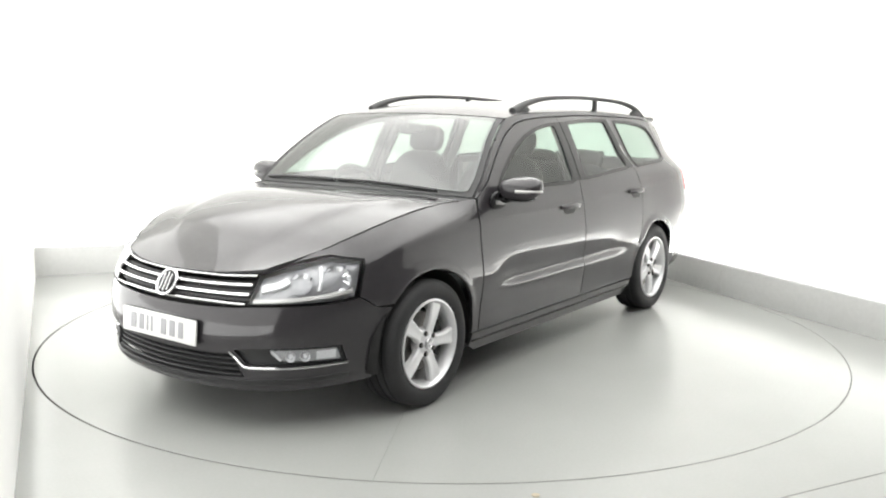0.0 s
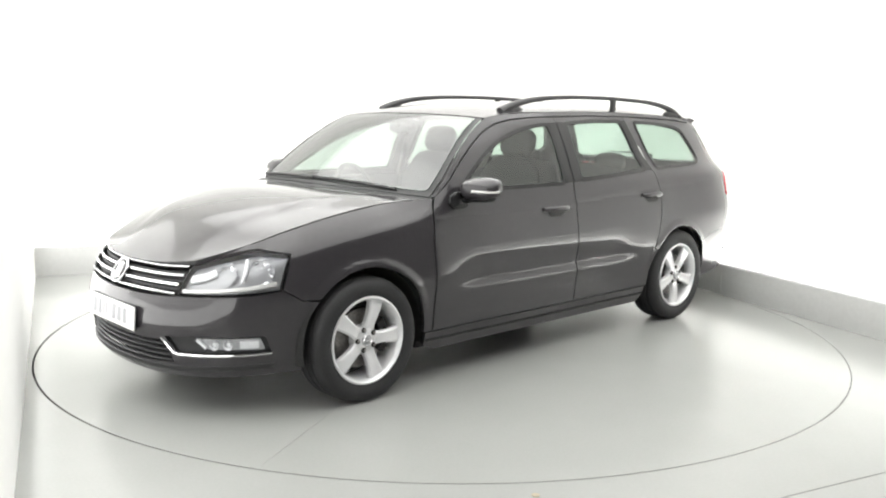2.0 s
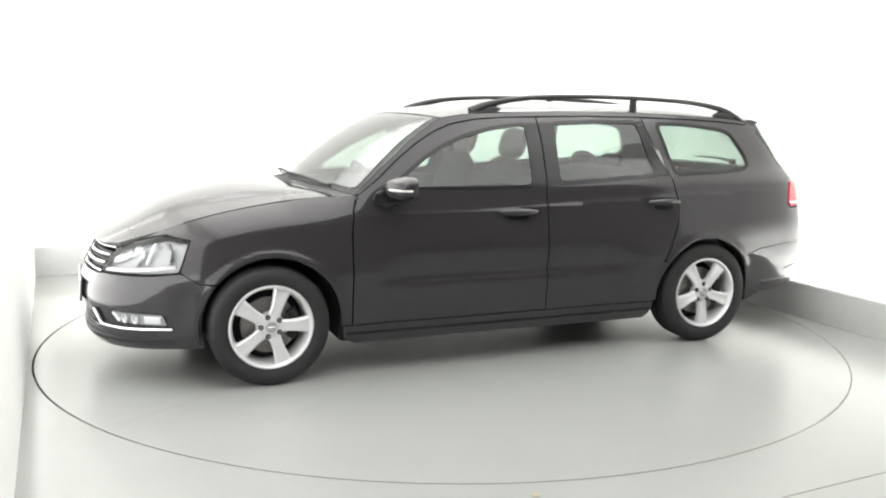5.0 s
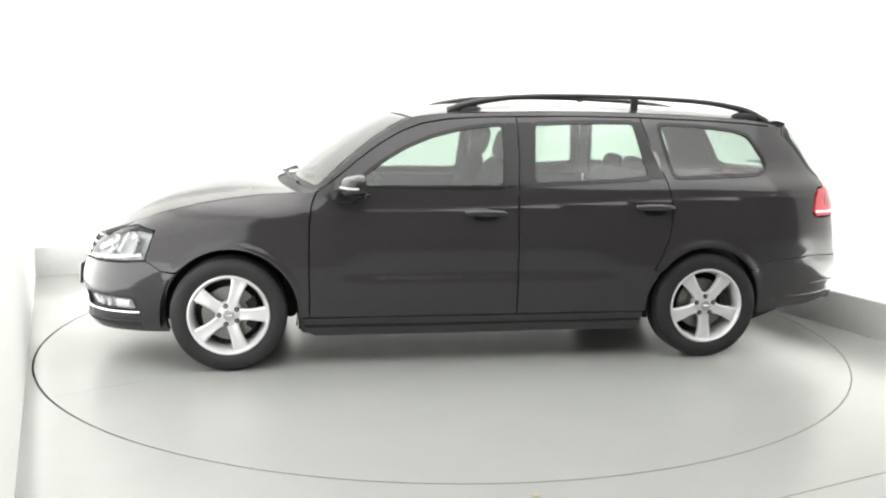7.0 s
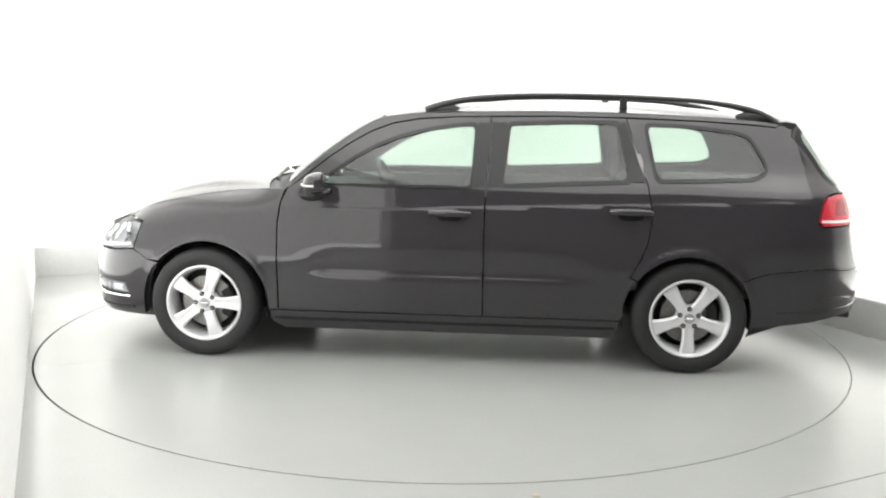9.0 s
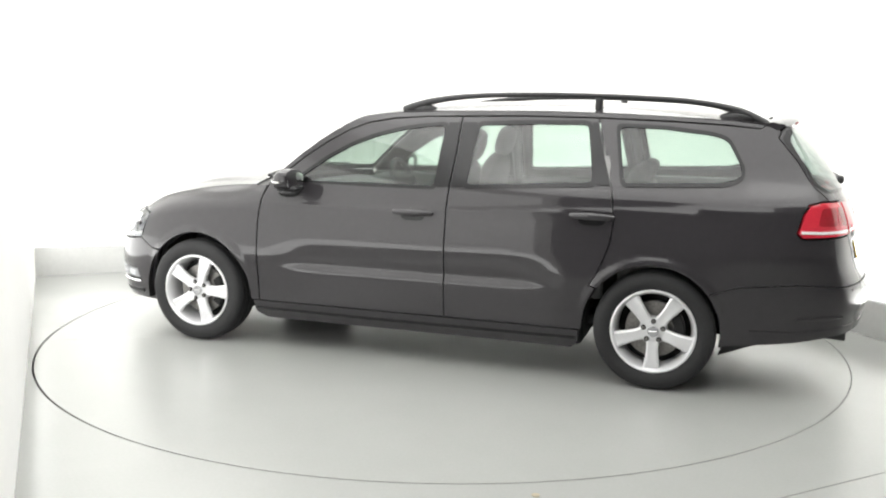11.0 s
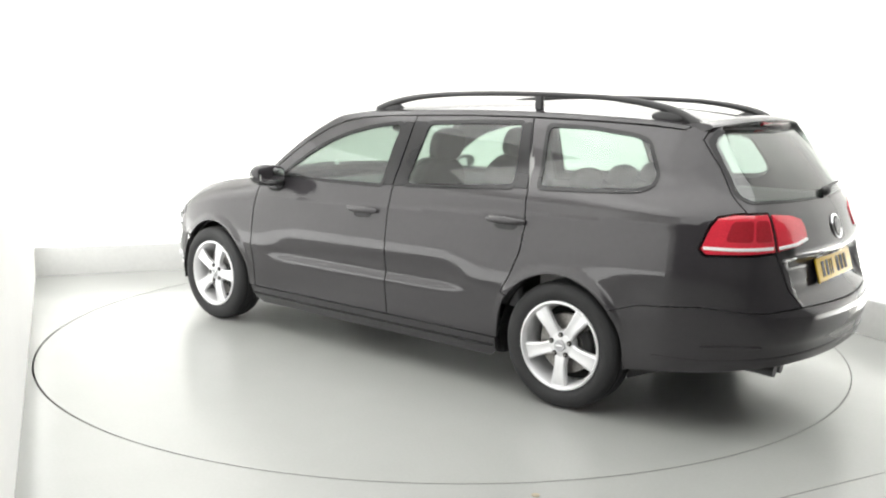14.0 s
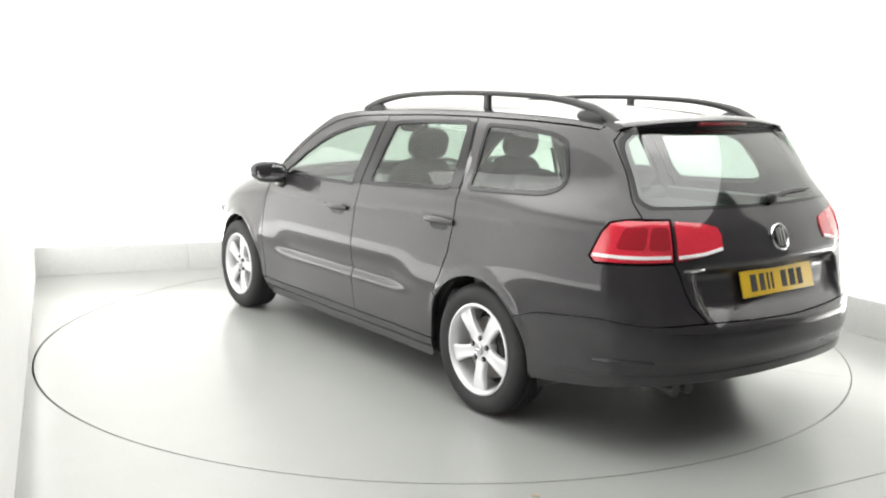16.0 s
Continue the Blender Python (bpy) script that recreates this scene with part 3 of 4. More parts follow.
def build_shell(car):
    put = lambda *a, **k: patch(*a, car, **k)
    # hood
    hood_f = spline([(2.156, 0, .690), (2.150, .15, .692), (2.120, .30, .700), (2.055, .48, .722)])

    def front_line(w):
        q = hood_f(np.abs(w))
        return np.stack([q[..., 0], q[..., 1] * np.sign(w + 1e-9), q[..., 2]], -1)

    side_pts = [(2.055, .48, .722)]
    for x in (1.90, 1.75, 1.5, 1.2, .985):
        q = skin(sx(x), hood_edge(x))
        side_pts.append((float(q[0]), float(q[1]), float(q[2])))
    hood_s = spline(side_pts)
    rs = hood_s(1.0)

    def rear_line(w):
        return np.stack([rs[0] + .125 * (1 - w ** 2), rs[1] * w, rs[2] + .024 * (1 - w ** 2)], -1)

    def hood_crown(w, v):
        k = np.clip(v * 1.6, 0, 1)
        k = k * k * (3 - 2 * k)
        ridge = .013 / (1 + np.exp((np.abs(w) - (.46 + .34 * v)) / .030)) * k * np.clip((1.02 - v) * 3, 0, 1)
        return .044 * (1 - w ** 2) * np.sin(np.pi * np.clip(v, 0, 1)) + ridge

    put("hood", [[(.004, .004), (.996, .004), (.996, .996), (.004, .996)]], coons(front_line, rear_line, hood_s, hood_crown), PAINT, step=.03, gap=0.0, rim=.02)
    # windscreen, with its black cowl
    a_line = spline([tuple(skin(sx(x), z) + [0, -.018, .004]) for x, z in A_PILLAR])
    low_c, top_c = a_line(0.0), a_line(1.0)
    screen = coons(lambda w: np.stack([low_c[0] + .135 * (1 - w ** 2), low_c[1] * w, low_c[2] + .018 * (1 - w ** 2)], -1),
                   lambda w: np.stack([top_c[0] + .050 * (1 - w ** 2), top_c[1] * w, top_c[2] + .018 * (1 - w ** 2)], -1), a_line, crown=.012)
    ws = put("windscreen", [rounded([(.02, .04), (.98, .04), (.975, .985), (.025, .985)], .03)], screen, SCREEN, label="clear windscreen with a faint green tint", step=.05, gap=0, rim=.004)
    ws.visible_shadow = False
    patch("windscreen_band", [[(.0, .0), (1, .0), (1, 1), (.0, 1)], rounded([(.03, .065), (.97, .065), (.965, .965), (.035, .965)], .03)], screen, BLACK, car, step=.05, gap=0, rim=.003, off=-.006, edge=.03)
    cow = coons(rear_line, lambda w: np.stack([low_c[0] + .135 * (1 - w ** 2), low_c[1] * w, low_c[2] + .018 * (1 - w ** 2)], -1), spline([tuple(rs), tuple((rs + low_c) / 2 - [0, 0, .008]), tuple(low_c)]))
    put("cowl_panel", [[(0, 0), (1, 0), (1, 1), (0, 1)]], cow, BLACK, label="black plastic cowl below the windscreen", step=.06, gap=0, rim=.02, off=-.01)
    # roof
    r_line = spline([tuple(skin(sx(x), z) + [0, -.004, .002]) for x, z in ROOF_Z])
    rt = r_line(1.0)
    roof = coons(lambda w: np.stack([top_c[0] + .050 * (1 - w ** 2), r_line(0.0)[1] * w, top_c[2] + .020 * (1 - w ** 2)], -1),
                 lambda w: np.stack([rt[0] - .085 * (1 - w ** 4), rt[1] * w, rt[2] + .016 * (1 - w ** 2)], -1), r_line, crown=lambda w, v: .020 * (1 - w ** 2) * np.sin(np.pi * np.clip(v, 0, 1)) + .022 * (1 - np.abs(w) ** 6) * np.sin(np.pi / 2 * np.clip(np.minimum(v, 1 - v) * 4, 0, 1)))
    put("roof", [[(.0, .004), (1, .004), (1, 1), (.0, 1)]], roof, PAINT, step=.03, gap=0.0, rim=.015)
    put("headlining", [[(.03, .03), (.97, .03), (.97, .97), (.03, .97)]], roof, HEADLINER, label="pale grey cloth roof lining", step=.08, gap=0.0, rim=0, off=-.03)
    for mir in (False, True):
        pp = lambda n, l, m, label="", parent=car, **k: patch(n, l, skin, m, parent, label, mirror=mir, **k)
        # A pillar and roof side in one strip
        pillar = on_side(A_PILLAR + ROOF_Z[1:] + [(-1.885, 1.345)]) + on_side([(-1.68, 1.362), (-1.4, 1.376), (-1.0, 1.388), (-.6, 1.391), (-.245, 1.385), (-.05, 1.380), (.15, 1.368), (.30, 1.342), (.42, 1.297), (.54, 1.228), (.65, 1.151), (.76, 1.062), (.875, .972)])
        pp("roof_side", [pillar], PAINT, step=.03, gap=.001, rim=.02)
        back = on_side([(.885, .955)] + [(x, z - .006) for x, z in A_PILLAR[1:]] + [(x, z - .006) for x, z in ROOF_Z[1:]]) + on_side([(-1.86, 1.325), (-1.68, 1.345), (-1.0, 1.366), (-.245, 1.364), (-.05, 1.358), (.15, 1.340), (.30, 1.312), (.42, 1.266), (.54, 1.198), (.65, 1.120), (.76, 1.030), (.84, .955)])
        pp("pillar_seal", [back], DARK, step=.05, gap=0, rim=0, off=-.016)
        # front wing
        wing = on_side([(.93, .285), (.93, .77), (.915, .90), (.893, .968), (.985, .962)] + [(x, float(hood_edge(x))) for x in (1.1, 1.2, 1.35, 1.5, 1.62, 1.75, 1.84, 1.9)]) + [(.70, .772), (.545, .722)]
        wing += [(.644, .734), (.81, .766), (.900, .780), (1.050, .760), (1.000, .602), (1.03, .585), (sx(1.70), .545)] + on_side(arch(1.345, .357, 41, 176))
        wing += on_side([(.988, .285)])
        pp("front_wing", [wing], PAINT, step=.02, gap=.002, rim=.022, edge=.02)
        # doors
        fd = on_side([(.925, .285), (.925, .77), (.910, .90), (.880, .968)] + DOOR_TOP_F[1:] + [(-.245, 1.2), (-.232, 1.02), (-.225, .9), (-.225, .285)])
        door = pp("front_door", [fd, rounded(on_side(GLASS_F), .03)], PAINT, step=.016, rim=.02, edge=.025)
        g = pp("window", [rounded(on_side(GLASS_F), .03)], GLASS, "greenish tinted door window", door, step=.06, gap=-.004, rim=0, off=-.0015)
        g.visible_shadow = False
        pp("window_surround", [fd_trim(GLASS_F, .014), rounded([tuple(q) for q in shrink(dense(on_side(GLASS_F), .5), .006)], .03)], GLOSSBLACK, "", door, step=.05, gap=0, rim=.004, off=.004, edge=.03)
        rd = on_side([(-.229, .285), (-.229, .9), (-.236, 1.02), (-.249, 1.2), (-.249, 1.379), (-.6, 1.386), (-1.0, 1.382), (-1.05, 1.2), (-1.105, 1.03), (-1.130, .87), (-1.115, .74), (-1.07, .62), (-1.02, .53)] + arch(-1.34, .350, 36, 2, 6) + [(-.985, .285)])
        rdoor = pp("rear_door", [rd, rounded(on_side(GLASS_R), .03)], PAINT, step=.016, rim=.02, edge=.025)
        g = pp("window", [rounded(on_side(GLASS_R), .03)], GLASS, "greenish tinted door window", rdoor, step=.06, gap=-.004, rim=0, off=-.0015)
        g.visible_shadow = False
        pp("window_surround", [fd_trim(GLASS_R, .016), rounded([tuple(q) for q in shrink(dense(on_side(GLASS_R), .5), .006)], .03)], GLOSSBLACK, "", rdoor, step=.05, gap=0, rim=.004, off=.004, edge=.03)
        cover = on_side([(-.178, 1.345), (-.242, 1.345), (-.242, 1.2), (-.230, 1.005), (-.166, .995)])
        pp("pillar_cover", [cover], GLOSSBLACK, "gloss black door pillar cover", door, step=.05, gap=0, rim=.004, off=.0045)
        cover = on_side([(-.252, 1.348), (-.338, 1.348), (-.308, 1.002), (-.240, 1.000), (-.253, 1.2)])
        pp("pillar_cover", [cover], GLOSSBLACK, "gloss black door pillar cover", rdoor, step=.05, gap=0, rim=.004, off=.0045)
        cover = on_side([(-.970, 1.358), (-.998, 1.358), (-1.045, 1.2), (-1.098, 1.04), (-1.024, 1.04)])
        pp("pillar_cover", [cover], GLOSSBLACK, "gloss black door pillar cover", rdoor, step=.05, gap=0, rim=.004, off=.0045)
        # rear quarter
        qp = on_side([(-1.004, 1.382), (-1.4, 1.370), (-1.68, 1.356), (-1.875, 1.342)]) + [(4.715, 1.358), (4.852, 1.352), (4.792, 1.30), (4.902, 1.19), (4.981, 1.06), (5.04, 1.002), (4.97, .998), (4.89, .986), (4.855, .944), (4.816, .848), (4.845, .818), (5.206, .826), (5.230, .78), (5.270, .66), (5.328, .592), (5.08, .580), (4.84, .596), (4.56, .572)]
        qp += on_side(arch(-1.34, .345, 142, 37, 20)) + on_side([(-1.024, .53), (-1.074, .62), (-1.119, .74), (-1.134, .87), (-1.109, 1.03), (-1.054, 1.2)])
        quarter = pp("rear_quarter_panel", [qp, rounded(on_side(GLASS_Q), .035)], PAINT, step=.02, gap=.002, rim=.022, edge=.02)
        g = pp("window", [rounded(on_side(GLASS_Q), .035)], GLASS, "greenish tinted load bay window", quarter, step=.06, gap=-.004, rim=0, off=-.0015)
        g.visible_shadow = False
        pp("window_surround", [fd_trim(GLASS_Q, .013), rounded([tuple(q) for q in shrink(dense(on_side(GLASS_Q), .5), .006)], .035)], GLOSSBLACK, "", quarter, step=.05, gap=0, rim=.004, off=.004, edge=.03)
        # sill
        sill = on_side([(.975, .281), (.965, .205), (.90, .172), (-.93, .172), (-.965, .205), (-.975, .281)])
        sl = pp("sill", [sill], PAINT, "body-coloured sill", step=.02, gap=.002, rim=.02)
        bm = bmesh.new()
        strip(bm, on_side([(.955, .236), (.5, .232), (-.5, .232), (-.955, .236)]), .016, .007, mir)
        part("sill_moulding", bm, GLOSSBLACK, sl, "slim black sill moulding")
        # front lamps
        headlight(car, mir)
        tail_lamps(car, mir)
        door_handle(door, (-.037, .846), mir)
        door_handle(rdoor, (-1.02, .872), mir)
        mirror_unit(car, mir)
    # front bumper
    fb = [(0, .553), (.25, .556), (.472, .565), (.487, .569), (.85, .582), (1.000, .598), (1.03, .583), (sx(1.70), .543)] + on_side(arch(1.345, .357, 39, -14, 10)) + [(sx(1.69), .205), (.80, .200), (.43, .190), (0, .185)]
    bumper = put("front_bumper", [both(fb), both(LOWGRILLE), FOGBAY, [(-s, z) for s, z in FOGBAY]], skin, PAINT, step=.028, gap=.001, rim=.03, edge=.02)
    front_face(car, bumper)
    # rear bumper
    rb = [(LH, .577), (5.335, .588), (5.08, .579), (4.84, .595), (4.56, .571)] + on_side(arch(-1.34, .345, 142, 190, 10)) + [(sx(-1.72), .262), (4.85, .300), (5.05, .330), (5.3, .345), (LH, .350)]
    rear_bumper = put("rear_bumper", [both(rb, LH)], skin, PAINT, step=.028, gap=.001, rim=.025, edge=.02)
    tail_face(car, rear_bumper)
    for mir in (False, True):
        seal = [(4.72, 1.350), (4.715, 1.30), (4.83, 1.19), (4.91, 1.06), (4.96, .99), (5.10, .99), (5.06, 1.07), (4.98, 1.20), (4.905, 1.30), (4.93, 1.350)]
        patch("tailgate_seal", [seal], skin, DARK, car, mirror=mir, step=.04, gap=0, rim=0, off=-.012)


def fd_trim(loop, g):
    p = shrink(dense(on_side(loop), .5), -g)
    return rounded([tuple(q) for q in p], .04)


def on_skin(s, z, off=0.0):
    """Place and outward normal on the skin."""
    h = 1e-3
    p = skin(s, z)
    n = np.cross(skin(s + h, z) - skin(s - h, z), skin(s, z + h) - skin(s, z - h))
    n /= np.linalg.norm(n)
    if np.dot(n, p - np.array([-.1, 0, .6])) < 0:
        n = -n
    return Vector(p + n * off), Vector(n)


def strip(bm, pts, width, height, mirror=False, surf_off=0.0, wfun=None):
    """A raised moulding along points (s, z) of the skin."""
    pts = dense(pts, .03, False)
    rows = []
    for i, (s, z) in enumerate(pts):
        p, n = on_skin(s, z, surf_off)
        a, _ = on_skin(*pts[max(i - 1, 0)])
        b, _ = on_skin(*pts[min(i + 1, len(pts) - 1)])
        t = (b - a).normalized()
        up = n.cross(t).normalized()
        w = width * (wfun(i / (len(pts) - 1)) if wfun else 1)
        row = [p + up * (w / 2) - n * .004, p + up * (w * .42) + n * height * .7, p + n * height, p - up * (w * .42) + n * height * .7, p - up * (w / 2) - n * .004]
        if mirror:
            row = [Vector((q.x, -q.y, q.z)) for q in row]
        rows.append([bm.verts.new(q) for q in row])
    for a, b in zip(rows, rows[1:]):
        for k in range(4):
            bm.faces.new((a[k], a[k + 1], b[k + 1], b[k]))
    bm.faces.new(rows[0])
    bm.faces.new(rows[-1])


def frame_at(p, n, mirror=False):
    """A pose with its z along n and its y as upright as may be."""
    if mirror:
        p, n = Vector((p.x, -p.y, p.z)), Vector((n.x, -n.y, n.z))
    x = Vector((0, 0, 1)).cross(n).normalized()
    y = n.cross(x)
    return Matrix.Translation(p) @ Matrix((x, y, n)).transposed().to_4x4()


def bowl(bm, m, r, depth, seg=20):
    rows = []
    for k in range(6):
        a = math.pi / 2 * k / 5
        rr, zz = r * math.sin(a) + .002, -depth * math.cos(a)
        rows.append([bm.verts.new(m @ Vector((rr * math.cos(2 * math.pi * j / seg), rr * math.sin(2 * math.pi * j / seg), zz * (1 + (.22 if j % 4 < 2 else -.12))))) for j in range(seg)])
    for a, b in zip(rows, rows[1:]):
        for j in range(seg):
            bm.faces.new((a[j], a[(j + 1) % seg], b[(j + 1) % seg], b[j]))
    bm.faces.new(rows[0])


def ring(bm, m, r, t, seg=32, sides=8):
    rows = []
    for j in range(seg):
        a = 2 * math.pi * j / seg
        rows.append([bm.verts.new(m @ Vector(((r + t * math.cos(b)) * math.cos(a), (r + t * math.cos(b)) * math.sin(a), t * math.sin(b)))) for b in (2 * math.pi * k / sides for k in range(sides))])
    for j in range(seg):
        a, b = rows[j], rows[(j + 1) % seg]
        for k in range(sides):
            bm.faces.new((a[k], a[(k + 1) % sides], b[(k + 1) % sides], b[k]))


LAMPSILVER = material("lamp_silver", (0.75, 0.75, 0.76), 0.30, 0.4, grain=0.06, scale=120)
LAMPGREY = material("lamp_bezel_grey", (0.38, 0.38, 0.39), 0.32, 0.4, grain=0.08, scale=120)


def headlight(car, mir):
    h = patch("headlight", [HEADLIGHT], skin, LAMPGREY, car, "clear headlight with two chrome reflectors", mirror=mir, step=.03, gap=.004, rim=-.03, off=-.034, edge=.02)
    patch("bezel", [HEADLIGHT, [tuple(p) for p in shrink(dense(HEADLIGHT, .02), .0016)]], skin, GLOSSBLACK, h, mirror=mir, step=.03, gap=0, rim=.006, off=-.001, edge=.02)
    for s, z, r in ((.735, .680, .054), (.905, .690, .064)):
        p, n = on_skin(s, z, -.014)
        n = (n + Vector((.9, 0, 0))).normalized()
        bm = bmesh.new()
        bowl(bm, frame_at(p, n, mir), r, .040, 24)
        part("reflector", bm, CHROME, h, "fluted chrome reflector", angle=15)
    bm = bmesh.new()
    strip(bm, [(.508, .594), (.70, .604), (.85, .616), (.975, .632)], .020, .008, mir, -.016)
    part("indicator_strip", bm, AMBER, h, "silvery indicator strip")
    bm = bmesh.new()
    strip(bm, [(.815, .640), (.830, .690), (.838, .742)], .016, .010, mir, -.016)
    part("reflector_divider", bm, LAMPSILVER, h, "silvery divider")
    bm = bmesh.new()
    strip(bm, [(.535, .650), (.62, .668), (.672, .690)], .040, .006, mir, -.022)
    part("side_reflector", bm, LAMPSILVER, h)
    lens = patch("lens", [HEADLIGHT], skin, CLEAR, h, "clear moulded lens", mirror=mir, step=.03, gap=.003, rim=.004, off=.001, edge=.02)
    lens.visible_shadow = False


def front_face(car, bumper):
    g = patch("grille", [both(GRILLE)], skin, DARK, car, "black radiator grille with four chrome bars", step=.05, gap=.002, rim=.02, off=-.035, edge=.03)
    for k, z in enumerate((.684, .650, .616, .578)):
        bm = bmesh.new()
        e = .508 - .011 * k
        strip(bm, [(-e, z + .010 - .003 * k), (-.3, z + .002), (0, z - .001), (.3, z + .002), (e, z + .010 - .003 * k)], .0125 if k < 3 else .011, .009, surf_off=-.004)
        part("grille_bar", bm, CHROME, g, "thin chrome bar")
    for k, z in enumerate((.665, .632, .597)):
        bm = bmesh.new()
        strip(bm, [(-.49, z + .006), (0, z), (.49, z + .006)], .012, .006, surf_off=-.022)
        part("grille_slat", bm, BLACK, g)
    p, n = on_skin(0, .628, .004)
    m = frame_at(p, n)
    bm = bmesh.new()
    disc(bm, m, .062, .010, z0=-.006)
    badge = part("badge", bm, GLOSSBLACK, car, "round chrome and black badge")
    bm = bmesh.new()
    ring(bm, m @ Matrix.Translation((0, 0, .004)), .060, .0065)
    part("rim", bm, CHROME, badge)
    emblem(badge, m, .055, .006)
    # lower intake
    low = patch("lower_intake", [both(LOWGRILLE)], skin, DARK, bumper, "black lower air intake with slats", step=.05, gap=0, rim=.02, off=-.04, edge=.03)
    for z in (.335, .312, .289, .266):
        bm = bmesh.new()
        e = .40 + (.35 - z) * .62
        strip(bm, [(-e, z), (0, z - .008), (e, z)], .009, .012, surf_off=-.018)
        part("intake_slat", bm, BLACK, low)
    bm = bmesh.new()
    strip(bm, [(-.96, .252), (-.6, .238), (-.3, .228), (0, .226), (.3, .228), (.6, .238), (.96, .252)], .030, .004)
    part("lip_trim", bm, BLACK, bumper, "black plastic lower lip")
    for mir in (False, True):
        bay = patch("fog_bay", [FOGBAY], skin, BLACK, bumper, "black insert around the fog lamp", mirror=mir, step=.04, gap=0, rim=.01, off=-.018, edge=.03)
        bm = bmesh.new()
        strip(bm, [(.403, .372), (.425, .350), (.448, .325), (.470, .306), (.50, .302), (.7, .306), (.948, .314)], .013, .008, mir)
        part("chrome_trim", bm, CHROME, bay, "thin chrome blade under the fog lamp")
        fog = patch("fog_lamp", [rounded([(.585, .382), (.640, .334), (.918, .330), (.895, .384)], .012)], skin, LAMPGREY, bay, "clear fog lamp", mirror=mir, step=.03, gap=0, rim=.02, off=-.008, edge=.02)
        bm = bmesh.new()
        strip(bm, [(.600, .380), (.640, .340)], .016, .010, mir, -.006)
        strip(bm, [(.800, .357), (.888, .357)], .040, .012, mir, -.008)
        for s in (.680, .745):
            p, n = on_skin(s, .358, .006)
            n = (n + Vector((.8, 0, 0))).normalized()
            bowl(bm, frame_at(p, n, mir), .022, .02, 16)
            disc(bm, frame_at(p, n, mir), .011, .006, 16, z0=-.014)
        o = part("fog_reflector", bm, LAMPSILVER, bay)
        c = patch("fog_lens", [rounded([(.580, .384), (.638, .332), (.921, .328), (.899, .386)], .012)], skin, CLEAR, bay, "", mirror=mir, step=.03, gap=0, rim=.003, off=.006, edge=.02)
        c.visible_shadow = False
    # number plate
    plate(car, Matrix.Translation((2.250, 0, .440)) @ pose(0, 0, 0, 0, 90, 0) @ pose(0, 0, 0, 0, 0, 90) @ pose(0, 0, 0, -4, 0, 0), PLATEWHITE, INKGREY, "white front number plate with grey bars")


def emblem(badge, m, r, z):
    """Plain upright bars inside the badge."""
    bm = bmesh.new()
    for x0, y0, x1, y1 in ((-.42, .72, -.42, -.72), (0, .84, 0, -.84), (.42, .72, .42, -.72)):
        a, b = Vector((x0 * r, y0 * r, z)), Vector((x1 * r, y1 * r, z))
        tube(bm, [m @ a, m @ b], .0062, 6)
    part("emblem", bm, CHROME, badge, "plain upright chrome bars")


def plate(parent, m, mat, ink, label):
    bm = bmesh.new()
    box(bm, 0, 0, 0, .520, .112, .008, m, .002)
    pl = part("number_plate", bm, mat, parent, label)
    x = -.205
    for w in (.052, .044, .018, .018, None, .048, .050, .044):
        if w is None:
            x += .040
            continue
        bm = bmesh.new()
        box(bm, x + w / 2, 0, .0048, w * .8, .072, .0016, m)
        part("plate_bar", bm, ink, pl)
        x += w + .012
    bm = bmesh.new()
    box(bm, 0, 0, -.008, .500, .118, .010, m, .002)
    part("plate_holder", bm, BLACK, pl)


def door_handle(door, at, mir):
    x, z = at
    s = sx(x)
    # flat black patch on the door, painted for the shade of the handle's recess
    cup = patch("handle_recess_shade", [rounded([(s - .062, z - .034), (s + .062, z - .034), (s + .075, z + .012), (s - .075, z + .012)], .04)], skin, GLOSSBLACK, door, "", mirror=mir, step=.03, gap=0, rim=.004, off=.0015, edge=.02)
    bm = bmesh.new()
    pts = []
    for k in range(13):
        u = k / 12
        p, n = on_skin(s - .112 + .224 * u, z + .012 - .004 * u, .006 + .026 * math.sin(math.pi * u) ** .6)
        pts.append((p.x, -p.y if mir else p.y, p.z))
    tube(bm, pts, lambda u: .011 + .006 * math.sin(math.pi * u), 10, 1.15)
    part("door_handle", bm, PAINT, door, "body-coloured pull handle")


